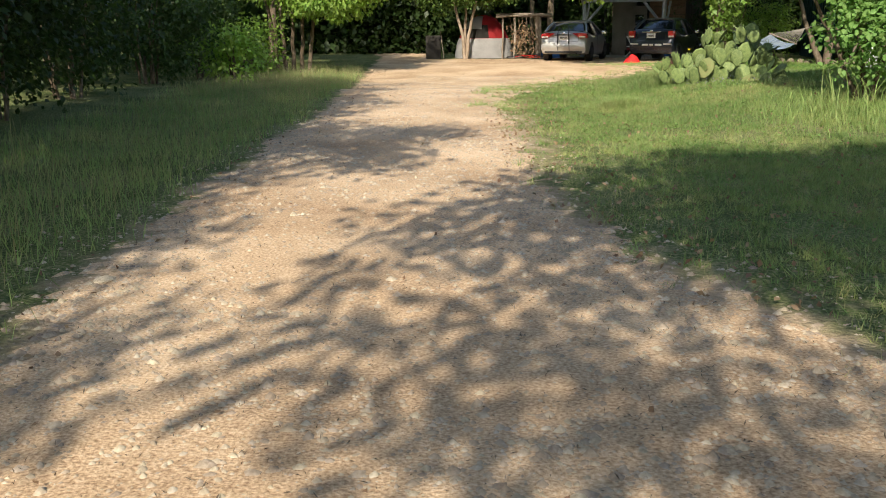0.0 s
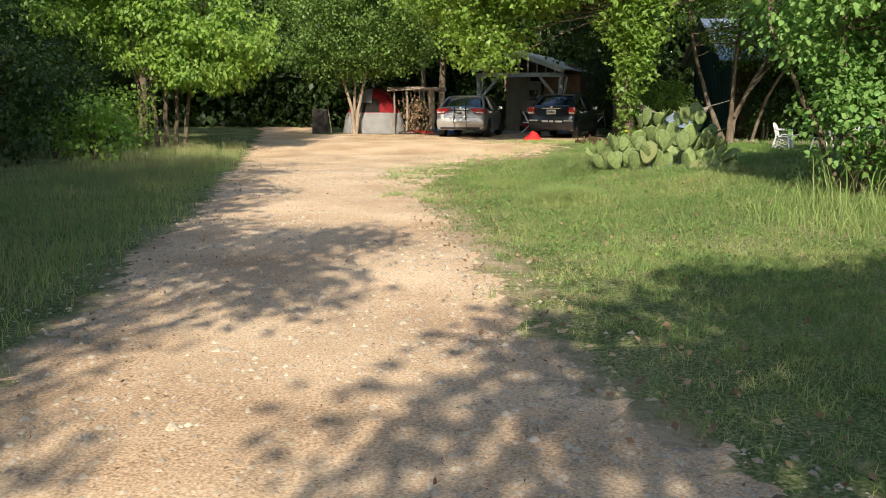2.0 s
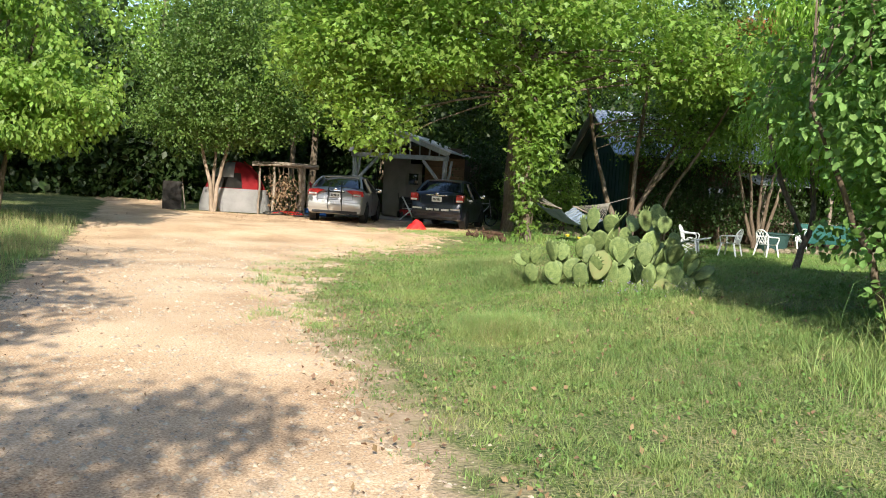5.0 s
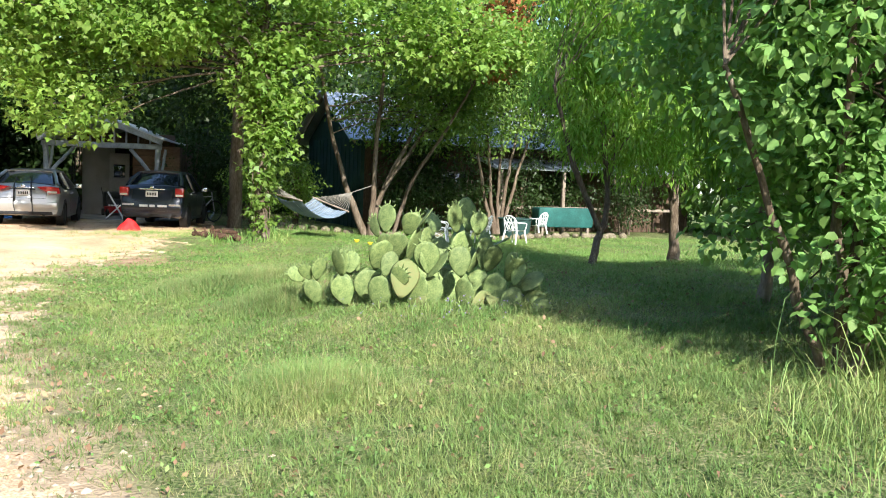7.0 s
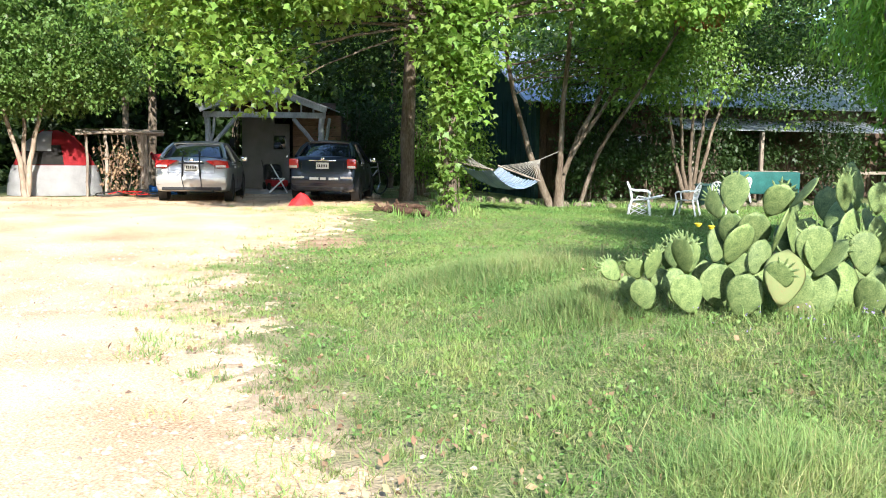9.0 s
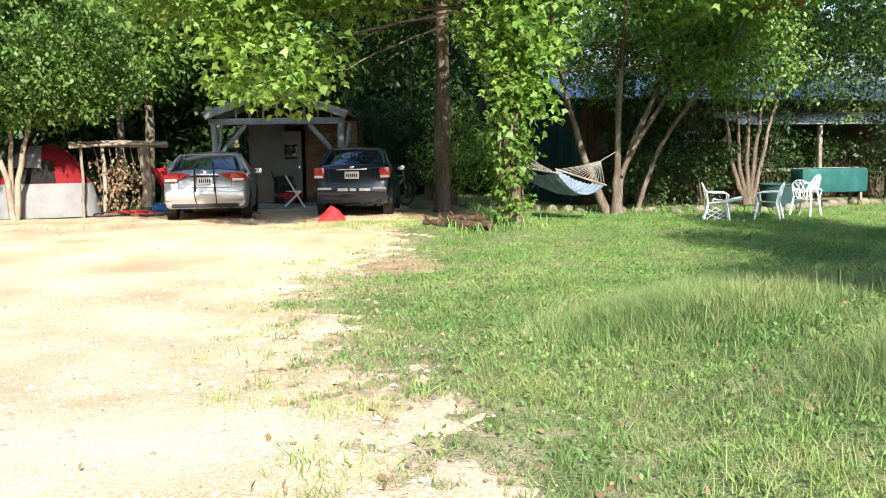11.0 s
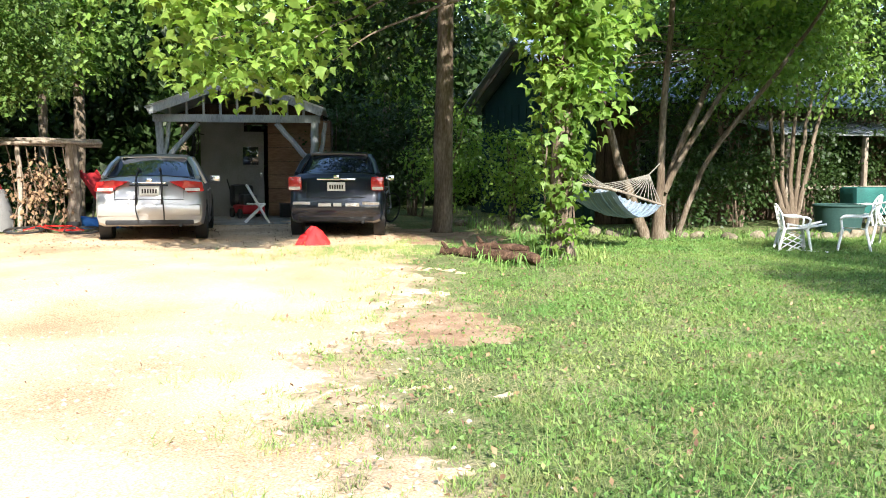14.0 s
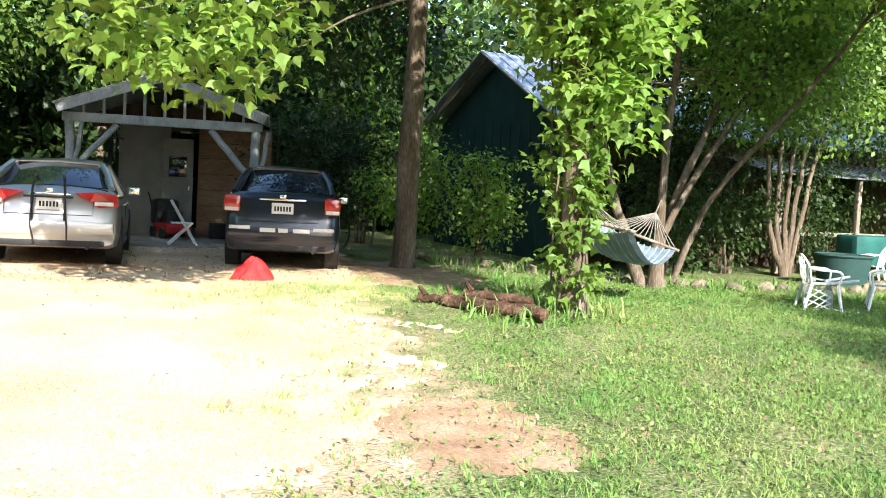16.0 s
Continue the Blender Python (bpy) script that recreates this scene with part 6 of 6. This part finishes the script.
# ---- bicycles ----
def bicycle(m, label, mat):
    ob = thing("bicycle", m, label, "bicycle")
    for y in (-0.52, 0.52):
        w = new("wheel")
        w.parent = ob
        w.location = (0, y, 0.33)
        part("tyre", tube(bmesh.new(), [(0, 0.32 * math.cos(a), 0.32 * math.sin(a)) for a in (2 * math.pi * i / 28 for i in range(29))], 0.02, 6), TYRE, w)
        bm = bmesh.new()
        for i in range(12):
            a = math.pi * i / 6
            tube(bm, [(0, 0, 0), (0, 0.3 * math.cos(a), 0.3 * math.sin(a))], 0.003, 3)
        part("spokes", bm, CHROME, w)
    for p, q in (((-0.52, 0.33), (-0.1, 0.3)), ((-0.52, 0.33), (-0.18, 0.78)), ((-0.18, 0.82), (-0.1, 0.3)), ((-0.1, 0.3), (0.36, 0.72)), ((-0.18, 0.78), (0.34, 0.8)), ((0.52, 0.33), (0.33, 0.92))):
        part("frame_tube", tube(bmesh.new(), [(0, *p), (0, *q)], 0.018, 7), mat, ob)
    part("saddle", box(bmesh.new(), 0, -0.2, 0.86, 0.14, 0.26, 0.05, 0.02), BLACKPLASTIC, ob)
    part("handlebar", tube(bmesh.new(), [(-0.28, 0.28, 0.98), (-0.1, 0.34, 0.95), (0.1, 0.34, 0.95), (0.28, 0.28, 0.98)], 0.014, 6), BLACKPLASTIC, ob)
    return ob


bicycle(pose(-0.55, 36.9, tz(-0.55, 36.9) + 0.04, 0, 84, 70), "old bicycle lying on the ground by the trellis", REDLENS)
bicycle(K @ pose(-1.15, 1.9, 1.25, 62, 0, 0), "dark bicycle hung up inside the carport", BLACKPLASTIC)
bicycle(pose(6.15, 38.0, tz(6.15, 38.0), 0, 6, -60), "grey bicycle standing behind the parked cars", ALLOY)

# ---- things under the carport ----
grill = thing("lawn_mower", K @ pose(0.02, 1.9, 0.05, 0, 0, 25), "dark red and black lawn mower under the carport", "lawn mower")
part("deck", box(bmesh.new(), 0, 0, 0.2, 0.55, 0.75, 0.2, 0.06), TENTRED, grill)
part("engine", box(bmesh.new(), 0, 0.05, 0.42, 0.34, 0.36, 0.26, 0.06), BLACKPLASTIC, grill)
part("bag", box(bmesh.new(), 0, 0.5, 0.5, 0.5, 0.45, 0.55, 0.12), BLACKPLASTIC, grill)
part("handle", tube(bmesh.new(), [(-0.24, 0.3, 0.3), (-0.24, 0.95, 1.0), (0.24, 0.95, 1.0), (0.24, 0.3, 0.3)], 0.016, 6), BLACKPLASTIC, grill)
for s in (-1, 1):
    for t in (-1, 1):
        bm = bmesh.new()
        bmesh.ops.create_cone(bm, cap_ends=True, segments=20, radius1=0.11, radius2=0.11, depth=0.06, matrix=Matrix.Translation((0.31 * s, 0.28 * t, 0.11)) @ Matrix.Rotation(math.pi / 2, 4, "Y"))
        part("wheel", bm, TYRE, grill)
fold = thing("folding_chair", K @ pose(0.38, 0.1, 0.0, 0, 0, 100), "white folding chair standing beside the blue car", "chair")
for s in (-1, 1):
    part("leg", tube(bmesh.new(), [(0.2 * s, -0.24, 0.05), (0.2 * s, 0.22, 0.86)], 0.018, 6), WHITEPLASTIC, fold)
    part("leg", tube(bmesh.new(), [(0.17 * s, 0.26, 0.05), (0.17 * s, -0.16, 0.46)], 0.018, 6), WHITEPLASTIC, fold)
for k in range(5):
    part("seat_slat", box(bmesh.new(), 0, -0.14 + 0.08 * k, 0.45, 0.38, 0.06, 0.02, 0.004), WHITEPLASTIC, fold)
for k in range(3):
    part("back_slat", box(bmesh.new(), 0, 0.1 + 0.05 * k, 0.66 + 0.09 * k, 0.4, 0.02, 0.06, 0.004, Matrix.Rotation(-0.5, 4, "X")), WHITEPLASTIC, fold)
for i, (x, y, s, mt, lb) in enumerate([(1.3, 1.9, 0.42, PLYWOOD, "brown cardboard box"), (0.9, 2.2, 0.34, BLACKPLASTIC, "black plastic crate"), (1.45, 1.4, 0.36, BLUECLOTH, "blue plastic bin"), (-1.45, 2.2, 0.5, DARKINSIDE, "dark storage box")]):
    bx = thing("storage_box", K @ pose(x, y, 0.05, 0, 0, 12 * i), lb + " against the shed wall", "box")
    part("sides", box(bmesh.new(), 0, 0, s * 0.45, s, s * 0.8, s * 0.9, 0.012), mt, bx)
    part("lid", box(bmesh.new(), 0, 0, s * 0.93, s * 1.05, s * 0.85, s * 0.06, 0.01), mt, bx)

# bright play things behind the silver car
slide = thing("play_slide", pose(0.75, 40.6, tz(0.75, 40.6), 0, 0, 30), "faded red plastic play slide behind the silver car", "slide")
part("chute", box(bmesh.new(), 0, 0, 0.62, 0.42, 1.3, 0.05, 0.02, Matrix.Rotation(0.75, 4, "X")), TENTRED, slide)
for s in (-1, 1):
    part("side_rail", box(bmesh.new(), 0.2 * s, 0, 0.66, 0.04, 1.3, 0.12, 0.015, Matrix.Rotation(0.75, 4, "X")), TENTRED, slide)
    part("leg", tube(bmesh.new(), [(0.2 * s, 0.62, 0), (0.2 * s, 0.44, 1.05)], 0.03, 6), GREYWOOD, slide)
tarp = thing("tarpaulin", pose(0.55, 38.7, tz(0.55, 38.7)), "bright blue folded tarpaulin on the ground", "tarpaulin")
bm = box(bmesh.new(), 0, 0, 0.12, 0.9, 0.5, 0.24, 0.08)
bmesh.ops.subdivide_edges(bm, edges=bm.edges[:], cuts=2, use_grid_fill=True)
for v in bm.verts:
    v.co.z += 0.03 * math.sin(9 * v.co.x) * (v.co.z > 0.05)
part("folds", bm, BLUECLOTH, tarp)

# ---- stones, earth and litter ----
edge = [(7.5, 36.9), (7.9, 36.0), (8.3, 35.1), (8.9, 34.0), (9.6, 32.9), (10.4, 32.1), (11.4, 31.7), (12.6, 31.6), (13.8, 31.7), (15.2, 32.2), (16.6, 32.5), (18.4, 32.6)]
bm = bmesh.new()
bmesh.ops.create_icosphere(bm, subdivisions=2, radius=0.5)
for v in bm.verts:
    v.co *= 1 + 0.16 * noise.noise(v.co * 3)
ROCK = bpy.data.meshes.new("edging_stone")
bm.to_mesh(ROCK)
bm.free()
ROCK.materials.append(SHADEDSTONE)
PALEROCK = ROCK.copy()
PALEROCK.name = "rock"
PALEROCK.materials[0] = STONE
rr = random.Random(9)
for (ax, ay), (bx, by) in zip(edge, edge[1:]):
    k = max(2, int(math.hypot(bx - ax, by - ay) / 0.36))
    for i in range(k):
        t = (i + 0.5) / k
        x, y = ax + (bx - ax) * t + rr.uniform(-0.06, 0.06), ay + (by - ay) * t + rr.uniform(-0.06, 0.06)
        st = tagged(new("edging_stone", ROCK), "rough limestone edging the planted bed", "stone", "stones edging the bed")
        st.matrix_world = pose(x, y, tz(x, y) + 0.05, rr.uniform(-15, 15), rr.uniform(-15, 15), rr.uniform(0, 360)) @ Matrix.Diagonal((rr.uniform(0.28, 0.42), rr.uniform(0.2, 0.3), rr.uniform(0.16, 0.26), 1))
for x, y, s in ((-2.55, 3.9, 0.12), (-2.3, 4.6, 0.1)):
    st = tagged(new("rock", PALEROCK), "flat pale limestone rock at the driveway's edge", "rock")
    st.matrix_world = pose(x, y, tz(x, y) + 0.005, 0, 0, s * 900) @ Matrix.Diagonal((s * 1.5, s, s * 0.3, 1))


def disc(name, cx, cy, rx, ry, mat, label):
    """A thin worn patch, raised a few millimetres in the middle and sunk at its rim."""
    g = np.linspace(-1.3, 1.3, 40)
    ux, uy, ff = grid(g, g)
    d = 1 - np.hypot(ux, uy) + 0.22 * lumps(ux * rx, uy * ry, 2.6, 3.3) + 0.12 * lumps(ux * rx, uy * ry, 7.0, 1.3)
    X, Y = cx + rx * ux, cy + ry * uy
    keep = (d[ff] > -0.25).any(1)
    us, iv = np.unique(ff[keep], return_inverse=True)
    return tagged(arrays(name, np.stack([X, Y, land(X, Y) + 0.012 * np.clip(d / 0.2, -1.5, 1)], 1)[us], iv.reshape(-1, 4), mat, smooth=True), label, "earth patch", kind="structure")


disc("ground_patch", *PATCH, 0.62, 0.85, BAREDIRT, "bare reddish earth worn through the lawn")
disc("ground_patch", 5.6, 34.6, 1.3, 2.2, BAREDIRT, "bare trodden earth beside the parked car")

n = 26000
x, y = rng.uniform(-8, 9, n), rng.uniform(1, 41, n)
w = np.where(y > 33, 1.0, 0.05) * (x > -3) + 0.9 * (x < -1.8) * (y < 34) * np.exp(-np.abs(ragged(x, y)) / 0.35)
ok = rng.uniform(0, 1, n) < w
x, y = x[ok], y[ok]
v, f = leaves(np.stack([x, y, top(x, y) + 0.012], 1), 0.006, 1, 0.036, RHOMB, 0.0, 301)
tagged(arrays("leaf_litter", v, f, LITTER), "dry brown leaves and twigs scattered on the ground", "litter", kind="stuff")
x, y = scatter(9000, -2.6, 2.4, 1.0, 13, lambda x, y: np.clip(0.9 - 0.06 * y, 0.1, 1) * (ragged(x, y) > 0))
v, f = leaves(np.stack([x, y, top(x, y) + 0.008], 1), 0.004, 1, 0.024, LANCE, 0.0, 303)
tagged(arrays("twig_litter", v, f, BARK), "dark bits of bark and twig on the gravel", "litter", kind="stuff")
